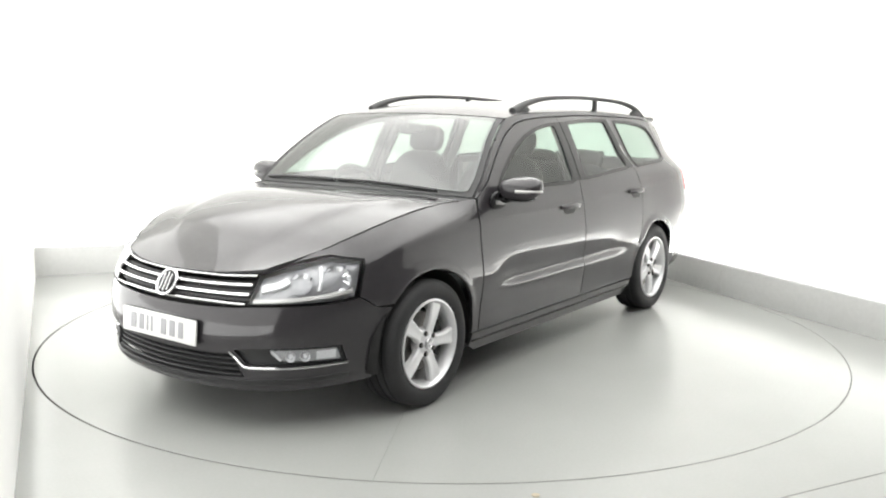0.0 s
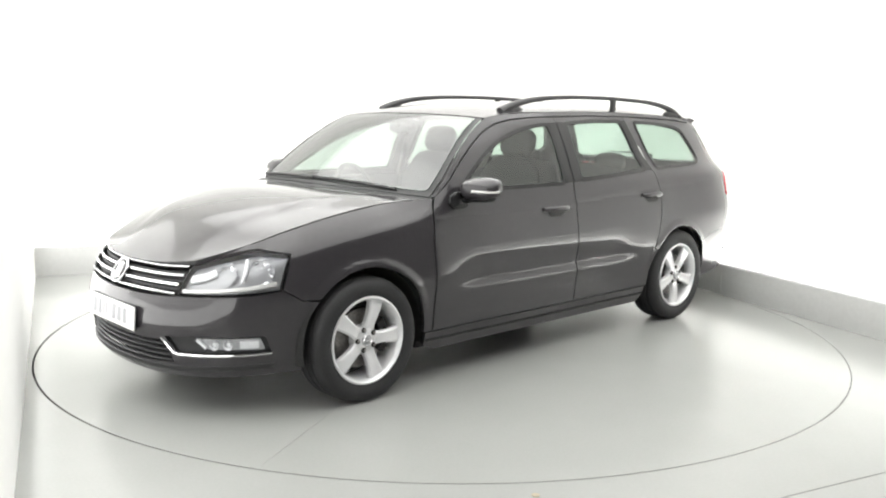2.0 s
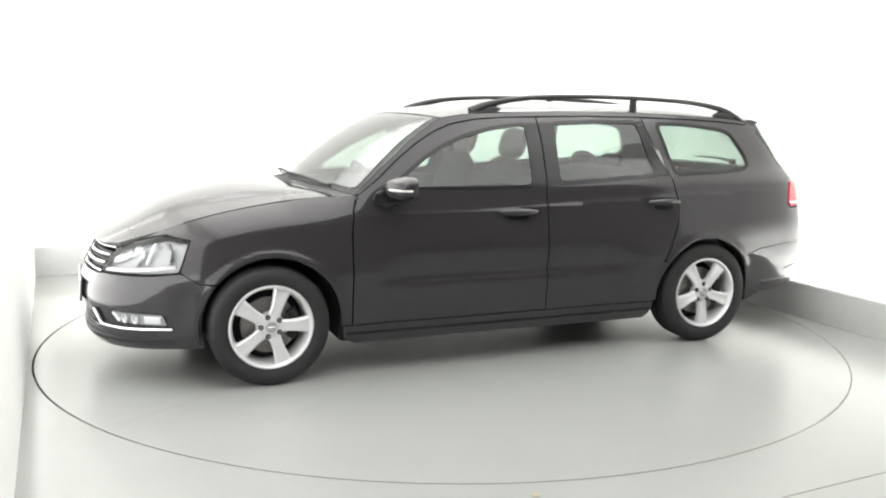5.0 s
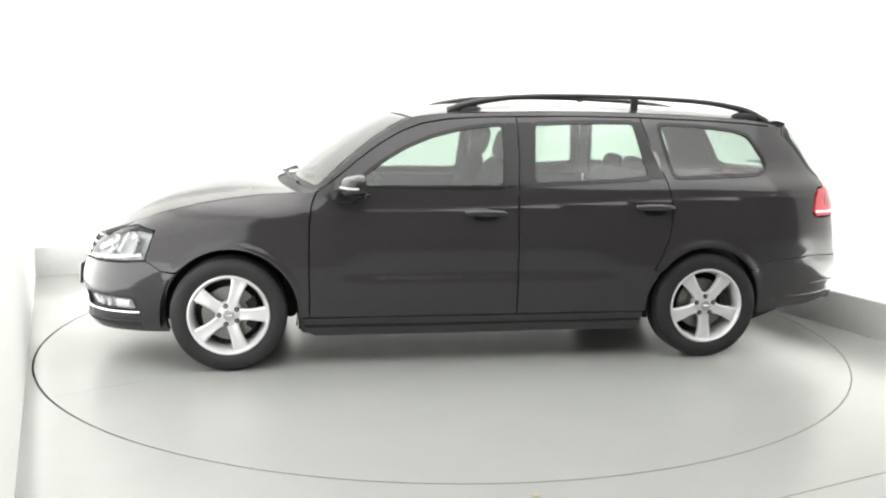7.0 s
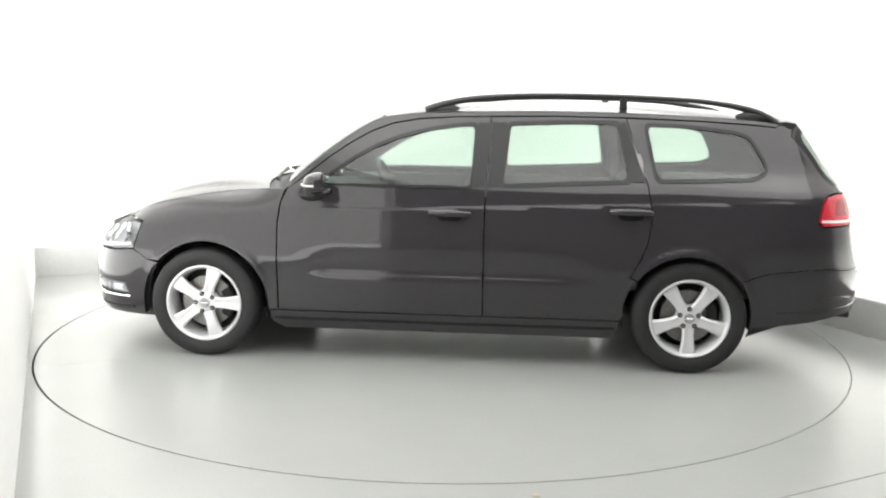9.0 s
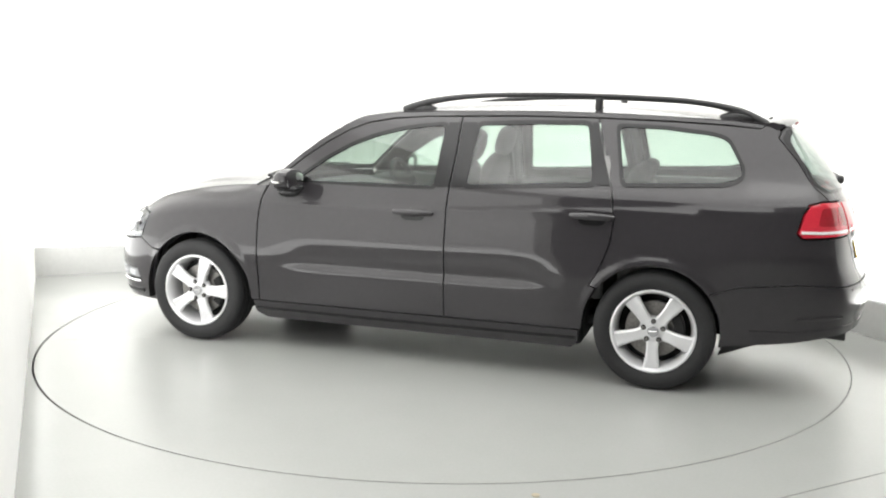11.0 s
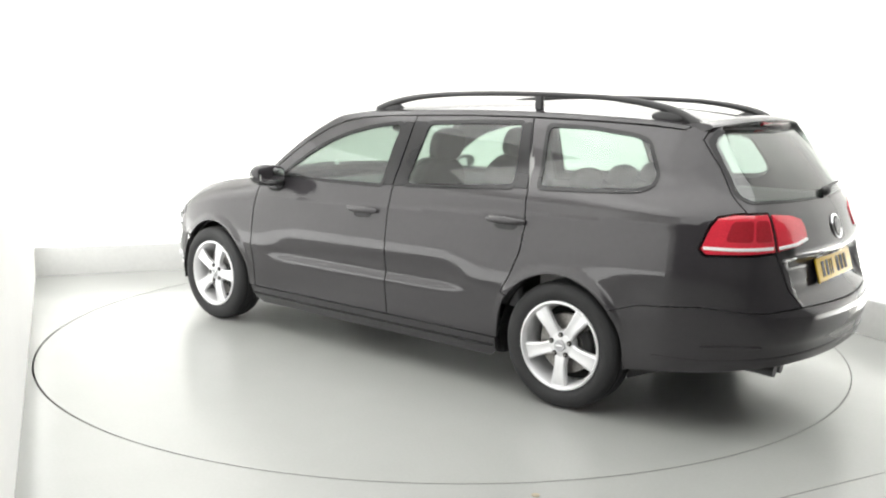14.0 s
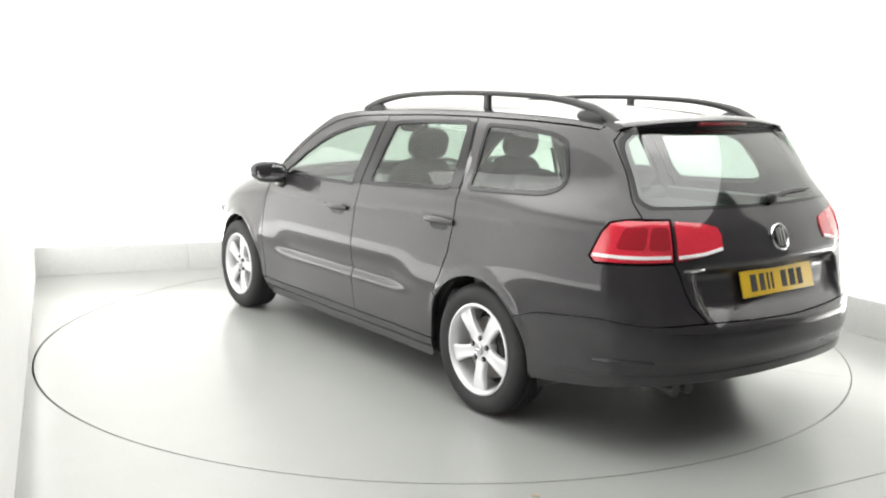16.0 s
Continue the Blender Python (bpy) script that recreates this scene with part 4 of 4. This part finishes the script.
def mirror_unit(car, mir):
    f = -1 if mir else 1
    bm = bmesh.new()
    m = Matrix.Translation((.675, .945 * f, 1.012)) @ pose(0, 0, 0, 0, 0, 12 * f)
    blob(bm, (0, 0, 0), (.082, .118, .058), 2.7, 14, 28, m)
    for v in bm.verts:
        k = (v.co.y * f - .83) / .23
        v.co.z += (.012 - .028 * max(0, v.co.x - .675) / .08) * k
        if v.co.x < .640:
            v.co.x = .640 + (v.co.x - .640) * .25
    unit = part("door_mirror", bm, PAINT, car, "body-coloured door mirror with indicator strip")
    bm = bmesh.new()
    pts = [m @ Vector((.082 * math.cos(a), f * .118 * math.sin(a), -.010)) for a in (radians(-5 + 82 * k / 10) for k in range(11))]
    tube(bm, [p + Vector((.003, .004 * f, .004)) for p in pts], lambda u: .0075 - .002 * u, 8)
    part("indicator_strip", bm, AMBER, unit, "pale indicator strip")
    bm = bmesh.new()
    blob(bm, (.672, .93 * f, .966), (.070, .088, .022), 2.5, 8, 20)
    tube(bm, [(.70, .80 * f, .945), (.695, .85 * f, .955), (.685, .90 * f, .965)], lambda u: .045 - .012 * u, 12, .6)
    blob(bm, (.735, .838 * f, .950), (.075, .020, .048), 2.4, 8, 16)
    part("mirror_foot", bm, GLOSSBLACK, unit, "black mirror foot")
    bm = bmesh.new()
    blob(bm, (.634, .945 * f, 1.012), (.006, .098, .044), 3, 8, 20)
    part("mirror_glass", bm, CHROME, unit, "mirror glass")


def tail_lamps(car, mir):
    lamp = patch("tail_light", [TAIL_OUT], skin, REDLENS, car, "red tail light with a white strip", mirror=mir, step=.03, gap=.003, rim=.03, off=.006, edge=.02)
    bm = bmesh.new()
    strip(bm, [(4.838, .853), (4.95, .850), (5.185, .852)], .016, .004, mir, .006)
    part("reversing_strip", bm, WHITELENS, lamp, "white strip")
    patch("lamp_chamber", [rounded([(4.93, .882), (4.96, .965), (5.07, .968), (5.06, .880)], .02)], skin, REDDARK, lamp, mirror=mir, step=.03, gap=0, rim=.003, off=.0075, edge=.02)
    patch("lamp_chamber", [rounded([(5.075, .880), (5.085, .968), (5.18, .966), (5.185, .880)], .02)], skin, REDDARK, lamp, mirror=mir, step=.03, gap=0, rim=.003, off=.0075, edge=.02)


def tail_face(car, bumper):
    tg = [(LH, 1.372), (5.2, 1.368), (4.90, 1.358), (4.860, 1.352), (4.799, 1.300), (4.908, 1.19), (4.987, 1.06), (5.045, 1.0), (5.205, .998), (5.211, .828), (5.236, .78), (5.276, .66), (5.334, .590), (LH, .580)]
    win = [(LH, 1.335), (5.2, 1.332), (4.945, 1.320), (4.885, 1.285), (4.950, 1.19), (5.025, 1.075), (5.10, 1.048), (LH, 1.042)]
    gate = patch("tailgate", [both(tg, LH), rounded(both(win, LH), .03)], skin, PAINT, car, "closed tailgate", step=.028, gap=.002, rim=.02, edge=.02)
    trim = [(LH, 1.345), (5.2, 1.343), (4.91, 1.346), (4.820, 1.298), (4.917, 1.19), (4.996, 1.064), (5.08, 1.034), (LH, 1.028)]
    patch("window_band", [rounded(both(trim, LH), .03), rounded(both([(s + .010 * (s < LH) , z) for s, z in win], LH), .03)], skin, GLOSSBLACK, gate, step=.04, gap=0, rim=.003, off=.002, edge=.03)
    g = patch("rear_window", [rounded(both(win, LH), .03)], skin, REARGLASS, gate, "greenish tinted rear window", step=.05, gap=-.004, rim=0, off=.004, edge=.03)
    g.visible_shadow = False
    for mir in (False, True):
        l = patch("inner_tail_light", [TAIL_IN], skin, REDLENS, gate, "red tailgate light with a white strip", mirror=mir, step=.03, gap=.003, rim=.02, off=.006, edge=.02)
        bm = bmesh.new()
        strip(bm, [(5.226, .850), (5.36, .860), (5.455, .876)], .016, .004, mir, .006)
        part("reversing_strip", bm, WHITELENS, l, "white strip")
    # badge
    p, n = on_skin(LH, .900, .002)
    m = frame_at(p, n)
    bm = bmesh.new()
    disc(bm, m, .058, .009, z0=-.006)
    badge = part("badge", bm, GLOSSBLACK, gate, "round chrome badge")
    bm = bmesh.new()
    ring(bm, m @ Matrix.Translation((0, 0, .003)), .056, .006)
    part("rim", bm, CHROME, badge)
    emblem(badge, m, .051, .005)
    # plate and its recess trim
    q, n = on_skin(LH, .715, .012)
    m = frame_at(q, n)
    plate(gate, m, PLATEYELLOW, INK, "yellow rear number plate with dark bars")
    bm = bmesh.new()
    strip(bm, [(5.25, .795), (5.36, .795)], .014, .003)
    part("model_lettering", bm, CHROME, gate, "small chrome lettering strip")
    # spoiler
    bm = bmesh.new()
    n_ = 24
    rows = []
    for k in range(n_ + 1):
        w = -1 + 2 * k / n_
        y = .575 * w
        back = -1.905 - .090 * (1 - w ** 2)
        z = 1.368 + .034 * (1 - w ** 2)
        root = -1.820 - .060 * (1 - w ** 4)
        thin = .62 + .38 * (1 - w ** 4)
        rows.append([bm.verts.new(c) for c in ((root, y, z + .004), (root * .4 + back * .6, y, z + .010), (back - .02, y, z), (back - .032, y, z - .012), (back + .030, y, z - .060 * thin), (root - .03, y, z - .064 * thin))])
    for a, b in zip(rows, rows[1:]):
        for k in range(6):
            bm.faces.new((a[k], b[k], b[(k + 1) % 6], a[(k + 1) % 6]))
    bm.faces.new(rows[0])
    bm.faces.new(rows[-1])
    sp = part("roof_spoiler", bm, PAINT, gate, "body-coloured roof spoiler", angle=50)
    bm = bmesh.new()
    box(bm, -2.002, 0, 1.374, .020, .34, .020, Matrix.Translation((-2.002, 0, 1.374)) @ pose(0, 0, 0, 0, -50, 0) @ Matrix.Translation((2.002, 0, -1.374)), .004)
    part("brake_light", bm, REDDARK, sp, "narrow dark red high brake light")
    # rear wiper
    bm = bmesh.new()
    a, _ = on_skin(LH + .02, 1.052, .018)
    b, _ = on_skin(LH + .43, 1.075, .016)
    mid = (a + b) / 2 + Vector((-.004, 0, .012))
    tube(bm, [a, a * .5 + mid * .5 + Vector((0, 0, .004)), mid, b], lambda u: .013 - .008 * u, 8)
    blob(bm, tuple(a), (.022, .030, .024), 2.3, 8, 14)
    part("rear_wiper", bm, BLACK, gate, "black rear wiper")
    # bumper details
    bm = bmesh.new()
    strip(bm, [(5.16, .560), (5.35, .552), (5.6, .548), (LH, .546), (LH * 2 - 5.6, .548), (LH * 2 - 5.35, .552), (LH * 2 - 5.16, .560)], .012, .004)
    part("bumper_ledge", bm, PAINT, bumper)
    for mir in (False, True):
        bm = bmesh.new()
        strip(bm, [(4.84, .420), (4.98, .425), (5.10, .432)], .026, .009, mir, wfun=lambda u: .25 + .75 * math.sin(math.pi * u))
        part("bumper_blade", bm, PAINT, bumper)
        bm = bmesh.new()
        strip(bm, [(4.62, .345), (4.85, .350), (5.10, .372), (5.35, .380), (LH, .382)], .020, .006, mir)
        part("bumper_fold", bm, PAINT, bumper)
    for y in (.50, .585):
        bm = bmesh.new()
        tube(bm, [(-2.05, y, .318), (-2.20, y, .316), (-2.285, y, .310)], .027, 16)
        part("exhaust_tip", bm, BLACK, bumper, "dark steel exhaust tip")


# ---------------------------------------------------------------- wheels
def tyre_prof():
    return [(.212, -.088), (.235, -.100), (.262, -.104), (.288, -.098), (.303, -.086), (.309, -.066), (.3105, -.052), (.304, -.049), (.304, -.043), (.311, -.040), (.311, -.006), (.304, -.004), (.304, .004), (.311, .006), (.311, .040), (.304, .043), (.304, .049), (.3105, .052), (.309, .066), (.303, .086), (.288, .098), (.262, .104), (.235, .100), (.222, .092), (.212, .088)]


def wheel(car, x, mir, spin):
    f = -1 if mir else 1
    base = new("wheel")
    base.parent = car
    base["label"] = "five-spoke silver alloy wheel with black tyre"
    base.matrix_basis = Matrix.Translation((x, .772 * f, .310)) @ (pose(0, 0, 0, 0, 0, 180) if mir else Matrix())
    bm = bmesh.new()
    lathe(bm, tyre_prof(), 64)
    part("tyre", bm, RUBBER, base, "black road tyre")
    bm = bmesh.new()
    lathe(bm, [(.196, -.085), (.196, .040), (.200, .070), (.206, .080), (.214, .084), (.219, .090), (.217, .097), (.209, .099), (.203, .092), (.196, .074), (.188, .040), (.186, -.085)], 64)
    rim = part("rim", bm, ALLOY, base, "silver alloy rim")
    for k in range(5):
        bm = bmesh.new()
        a = radians(spin + 72 * k)
        rows = []
        for j, (r, w, y, h) in enumerate(((.030, .036, .070, .030), (.060, .032, .077, .030), (.095, .029, .083, .030), (.135, .033, .086, .028), (.175, .040, .085, .026), (.206, .047, .080, .020))):
            line = []
            for u, dy in ((-1, -h), (-1, -.006), (-.72, 0), (-.15, -.003), (.15, -.003), (.72, 0), (1, -.006), (1, -h)):
                px, pz = r, u * w
                line.append(bm.verts.new((-(px * math.cos(a) - pz * math.sin(a)), y + dy, px * math.sin(a) + pz * math.cos(a))))
            rows.append(line)
        for p, q in zip(rows, rows[1:]):
            for i in range(8):
                bm.faces.new((p[i], q[i], q[(i + 1) % 8], p[(i + 1) % 8]))
        bm.faces.new(rows[0])
        bm.faces.new(rows[-1])
        part("spoke", bm, ALLOY, rim, angle=28)
        # a near-black disc on the hub colours in the shade of the bolt hole
        bm = bmesh.new()
        b = a + radians(36)
        m = Matrix.Translation((-.052 * math.cos(b), .074, .052 * math.sin(b))) @ pose(0, 0, 0, -90, 0, 0)
        disc(bm, m, .013, .010, 14)
        part("bolt_well_shade", bm, DARK, rim)
        bm = bmesh.new()
        disc(bm, m @ Matrix.Translation((0, 0, .009)), .008, .005, 6)
        part("wheel_bolt", bm, STEEL, rim)
    bm = bmesh.new()
    lathe(bm, [(.002, .078), (.028, .080), (.066, .073), (.072, .062), (.072, .03), (.002, .03)], 40)
    part("hub", bm, ALLOY, rim)
    m = Matrix.Translation((0, .079, 0)) @ pose(0, 0, 0, -90, 0, 0)
    bm = bmesh.new()
    disc(bm, m, .029, .010, 28)
    cap = part("centre_cap", bm, LAMPGREY, rim, "grey centre cap with a plain chrome mark")
    bm = bmesh.new()
    ring(bm, m @ Matrix.Translation((0, 0, .010)), .024, .0025, 24, 6)
    tube(bm, [m @ Vector((-.018, 0, .011)), m @ Vector((.018, 0, .011))], .003, 6)
    part("cap_mark", bm, CHROME, rim)
    bm = bmesh.new()
    lathe(bm, [(.060, .022), (.146, .022), (.148, .018), (.148, .004), (.146, 0), (.060, 0)], 48, True)
    part("brake_disc", bm, STEEL, base, "grey steel brake disc")
    bm = bmesh.new()
    rows = []
    for k in range(9):
        a = radians(145 + 70 * k / 8)
        rows.append([bm.verts.new((r * math.cos(a), y, r * math.sin(a))) for r, y in ((.105, -.004), (.105, .046), (.112, .052), (.150, .052), (.157, .046), (.157, -.004))])
    for p, q in zip(rows, rows[1:]):
        for i in range(6):
            bm.faces.new((p[i], q[i], q[(i + 1) % 6], p[(i + 1) % 6]))
    bm.faces.new(rows[0])
    bm.faces.new(rows[-1])
    part("caliper", bm, DARK, base)
    bm = bmesh.new()
    disc(bm, Matrix.Translation((0, -.06, 0)) @ pose(0, 0, 0, -90, 0, 0), .19, .02, 40)
    part("back_plate", bm, DARK, base)
    return base


def wheel_housing(car, x, r, mir):
    f = -1 if mir else 1
    bm = bmesh.new()
    n = 28
    rows = []
    for k in range(n + 1):
        a = radians(-12 + 204 * k / n)
        c, s = math.cos(a), math.sin(a)
        rows.append([bm.verts.new((x + rr * c, y * f, .31 + rr * s)) for rr, y in ((r + .004, .842), (r + .012, .80), (r + .012, .50), (.05, .50))])
    for a, b in zip(rows, rows[1:]):
        for i in range(3):
            bm.faces.new((a[i], a[i + 1], b[i + 1], b[i]))
    part("wheel_housing", bm, DARK, car, "black wheel arch liner")


# ---------------------------------------------------------------- trim on top
def roof_rail(car, mir):
    f = -1 if mir else 1
    pts = [(.13, .545, 1.408), (.06, .545, 1.436), (-.03, .545, 1.460), (-.16, .543, 1.482), (-.35, .540, 1.497), (-.60, .536, 1.504), (-.90, .532, 1.503), (-1.2, .528, 1.494), (-1.45, .524, 1.478), (-1.62, .520, 1.452), (-1.72, .517, 1.426), (-1.79, .514, 1.392), (-1.84, .512, 1.362)]
    sp = spline([(x, y * f, z) for x, y, z in pts])
    bm = bmesh.new()
    tube(bm, [Vector(sp(k / 40)) for k in range(41)], lambda u: .0145 + .013 * (abs(2 * u - 1) ** 4), 10, .95)
    rail = part("roof_rail", bm, BLACK, car, "black arched roof rail", angle=60)
    for x, z, lx in ((.03, 1.424, .20), (-1.70, 1.406, .19)):
        bm = bmesh.new()
        blob(bm, (x, (.544 if x > 0 else .519) * f, z - .012), (lx / 2, .022, .034), 2.4, 8, 20)
        part("rail_foot", bm, BLACK, rail)
    bm = bmesh.new()
    box(bm, -.985, .530 * f, 1.460, .042, .026, .075, None, .006)
    part("rail_post", bm, BLACK, rail)


def wipers(car):
    for y0, y1, x0, x1 in ((.62, .02, .985, 1.075), (-.02, -.60, 1.060, 1.000)):
        bm = bmesh.new()
        a, b = Vector((x0, y0, 1.006 if y0 > .3 else 1.028)), Vector((x1, y1, 1.032 if y1 > -.3 else 1.012))
        tube(bm, [a, a * .7 + b * .3 + Vector((0, 0, .004)), a * .3 + b * .7 + Vector((0, 0, .006)), b], lambda u: .009, 8)
        w = part("wiper", bm, BLACK, car, "black windscreen wiper")
        bm = bmesh.new()
        tube(bm, [a + Vector((-.012, 0, -.010)), (a + b) / 2 + Vector((.02, 0, -.010)), b + Vector((-.012, 0, -.010))], .005, 6)
        part("blade", bm, BLACK, w)


# ---------------------------------------------------------------- cabin
def seat(car, x, y):
    bm = bmesh.new()
    blob(bm, (x + .22, y, .52), (.27, .25, .085), 3.2)
    s = part("seat", bm, FABRIC, car, "dark grey cloth front seat")
    bm = bmesh.new()
    m = Matrix.Translation((x - .02, y, .55)) @ pose(0, 0, 0, 0, -16, 0)
    blob(bm, (0, 0, .28), (.075, .245, .33), 3.0, 12, 24, m)
    part("backrest", bm, FABRIC, s)
    bm = bmesh.new()
    blob(bm, (-.01, 0, .695), (.05, .135, .095), 2.8, 10, 22, m)
    tube(bm, [m @ Vector((0, .06, .58)), m @ Vector((0, .06, .66))], .007, 8)
    tube(bm, [m @ Vector((0, -.06, .58)), m @ Vector((0, -.06, .66))], .007, 8)
    part("headrest", bm, FABRIC, s)


def cabin(car):
    for y in (.36, -.36):
        seat(car, -.02, y)
    bm = bmesh.new()
    blob(bm, (-.72, 0, .50), (.27, .66, .09), 3.5)
    bench = part("rear_bench", bm, FABRIC, car, "dark grey cloth rear bench seat")
    bm = bmesh.new()
    m = Matrix.Translation((-.98, 0, .52)) @ pose(0, 0, 0, 0, -20, 0)
    blob(bm, (0, 0, .26), (.075, .66, .30), 4, 12, 28, m)
    part("backrest", bm, FABRIC, bench)
    for y in (.38, 0, -.38):
        bm = bmesh.new()
        blob(bm, (-.01, y, .585), (.045, .13, .065), 2.8, 10, 20, m)
        part("headrest", bm, FABRIC, bench)
    bm = bmesh.new()
    blob(bm, (.74, 0, .82), (.30, .70, .13), 4, 12, 28)
    blob(bm, (.56, -.36, .93), (.13, .19, .045), 3, 8, 18)
    part("dashboard", bm, TRIM, car, "black plastic dashboard")
    m = Matrix.Translation((.47, -.36, .90)) @ pose(0, 0, 0, 0, -66, 0)
    bm = bmesh.new()
    ring(bm, m, .180, .015, 36, 10)
    w = part("steering_wheel", bm, TRIM, car, "black steering wheel on the right-hand side")
    bm = bmesh.new()
    blob(bm, (0, 0, .01), (.07, .06, .02), 2.6, 8, 18, m)
    for a in (0, 90, 180):
        q = m @ pose(0, 0, 0, 0, 0, a)
        tube(bm, [q @ Vector((.0, .05, 0)), q @ Vector((0, .175, 0))], .014, 8)
    tube(bm, [m @ Vector((0, 0, 0)), m @ Vector((0, 0, -.14))], .03, 10)
    part("wheel_hub", bm, TRIM, w)
    bm = bmesh.new()
    box(bm, -.25, 0, .30, 2.3, 1.30, .06, None, .02)
    box(bm, -1.62, 0, .40, .85, 1.0, .06, None, .02)
    part("cabin_floor", bm, TRIM, car)
    bm = bmesh.new()
    box(bm, -1.62, 0, .93, .88, 1.24, .02, None, .008)
    part("load_cover", bm, PALETRIM, car, "pale grey luggage cover")
    bm = bmesh.new()
    tube(bm, [(-1.17, -.60, .965), (-1.17, .60, .965)], .042, 14)
    part("cover_roll", bm, PALETRIM, car, "pale grey luggage cover roll")
    for f in (1, -1):
        for n, x0, x1 in (("front", -.20, .88), ("rear", -1.08, -.26)):
            bm = bmesh.new()
            box(bm, (x0 + x1) / 2, .775 * f, .70, x1 - x0, .05, .52, None, .02)
            part("door_card", bm, CARD, car)
        for (x0, z0), (x1, z1) in (((-.245, 1.36), (-.235, .95)), ((-1.045, 1.36), (-1.10, .98))):
            bm = bmesh.new()
            a, _ = on_skin(sx(x0), z0, -.035)
            b, _ = on_skin(sx(x1), z1, -.035)
            tube(bm, [(a.x, a.y * f, a.z), ((a.x + b.x) / 2, (a.y + b.y) / 2 * f + .008 * f, (a.z + b.z) / 2), (b.x, b.y * f, b.z)], .035, 8, .6)
            part("pillar_trim", bm, PALETRIM, car)
        bm = bmesh.new()
        box(bm, -1.62, .70 * f, .70, .95, .06, .60, None, .02)
        part("load_bay_side", bm, PALETRIM, car)
        bm = bmesh.new()
        a, _ = on_skin(sx(-.20), 1.20, -.06)
        b, _ = on_skin(sx(-.22), .70, -.07)
        tube(bm, [(a.x, a.y * f, a.z), (b.x, b.y * f, b.z)], .012, 6)
        part("seat_belt", bm, TRIM, car)
    bm = bmesh.new()
    blob(bm, (.42, 0, 1.300), (.02, .115, .035), 2.8, 8, 20)
    tube(bm, [(.43, 0, 1.30), (.46, 0, 1.36)], .010, 8)
    part("rear_view_mirror", bm, GLOSSBLACK, car, "black interior mirror")


def underbody(car):
    bm = bmesh.new()
    box(bm, 0, 0, .235, 1.96, 1.56, .12, None, .03)
    box(bm, 1.80, 0, .31, .42, 0.86, .16, None, .03)
    box(bm, 1.40, 0, .40, .8, .96, .40, None, .03)
    box(bm, -1.38, 0, .36, .9, .96, .22, None, .03)
    box(bm, -2.02, 0, .42, .46, 1.30, .16, None, .03)
    part("underbody", bm, DARK, car, "dark underbody", smooth=False)
    bm = bmesh.new()
    box(bm, 1.05, 0, .65, .03, 1.3, .5, None, .008)
    box(bm, 1.56, 0, .52, .9, .9, .36, None, .05)
    part("engine_bay", bm, DARK, car)
    # inner skins close the panel gaps
    for mir in (False, True):
        low = on_side([(.99, .20), (.985, .95), (-.95, 1.0), (-1.1, .98), (-1.16, .72), (-1.05, .62), (-.975, .45), (-.97, .20)])
        patch("inner_skin", [low], skin, DARK, car, mirror=mir, step=.08, gap=0, rim=0, off=-.026)
        rear = on_side([(-1.15, .98), (-1.15, .72)] + arch(-1.34, .365, 118, 40, 4)[:1] + arch(-1.34, .365, 118, 200, 8)) + [(4.8, .32), (5.2, .36), (LH, .38), (LH, 1.0), (5.0, 1.0), (4.8, .98)]
        patch("inner_skin", [rear], skin, DARK, car, mirror=mir, step=.08, gap=0, rim=0, off=-.03)
        fr = on_side([(.95, .93), (.95, .72)] + arch(1.345, .375, 120, -14, 12)) + [(.8, .21), (.4, .20), (0, .20), (0, .66), (.5, .68), (.8, .72), (1.1, .72), (sx(1.4), .85)]
        patch("inner_skin", [fr], skin, DARK, car, mirror=mir, step=.08, gap=0, rim=0, off=-.065)


car = tagged(new("estate_car"), "dark grey metallic estate car parked on the turntable", "car")
build_shell(car)
for x, r, spin in ((1.356, .357, 0), (-1.356, .345, -90)):
    for mir in (False, True):
        wheel(car, x, mir, spin)
        wheel_housing(car, x if x > 0 else -1.345, r, mir)
for mir in (False, True):
    roof_rail(car, mir)
wipers(car)
cabin(car)
underbody(car)


# ---------------------------------------------------------------- movement
TURN = [(0, 234.5), (0.5, 232.75), (1, 230.04), (1.5, 226.75), (2, 223.3), (3, 216.3), (4, 209.42), (6.5, 192.4), (7, 189.0), (8, 182.35), (9, 175.45), (11.5, 158.1), (12, 154.5), (13, 147.55), (14, 140.7), (15, 133.75), (16, 126.75)]


def motions():
    """The turntable carries the car round."""
    off = Vector((-0.0584, -0.0112, 0.0))
    rows_table, rows_car = [], []
    for t, a in TURN:
        spin = pose(0, 0, 0, 0, 0, a)
        rows_table.append((t, spin))
        rows_car.append((t, spin @ Matrix.Translation(off)))
    walk(turntable, rows_table)
    walk(car, rows_car)


motions()
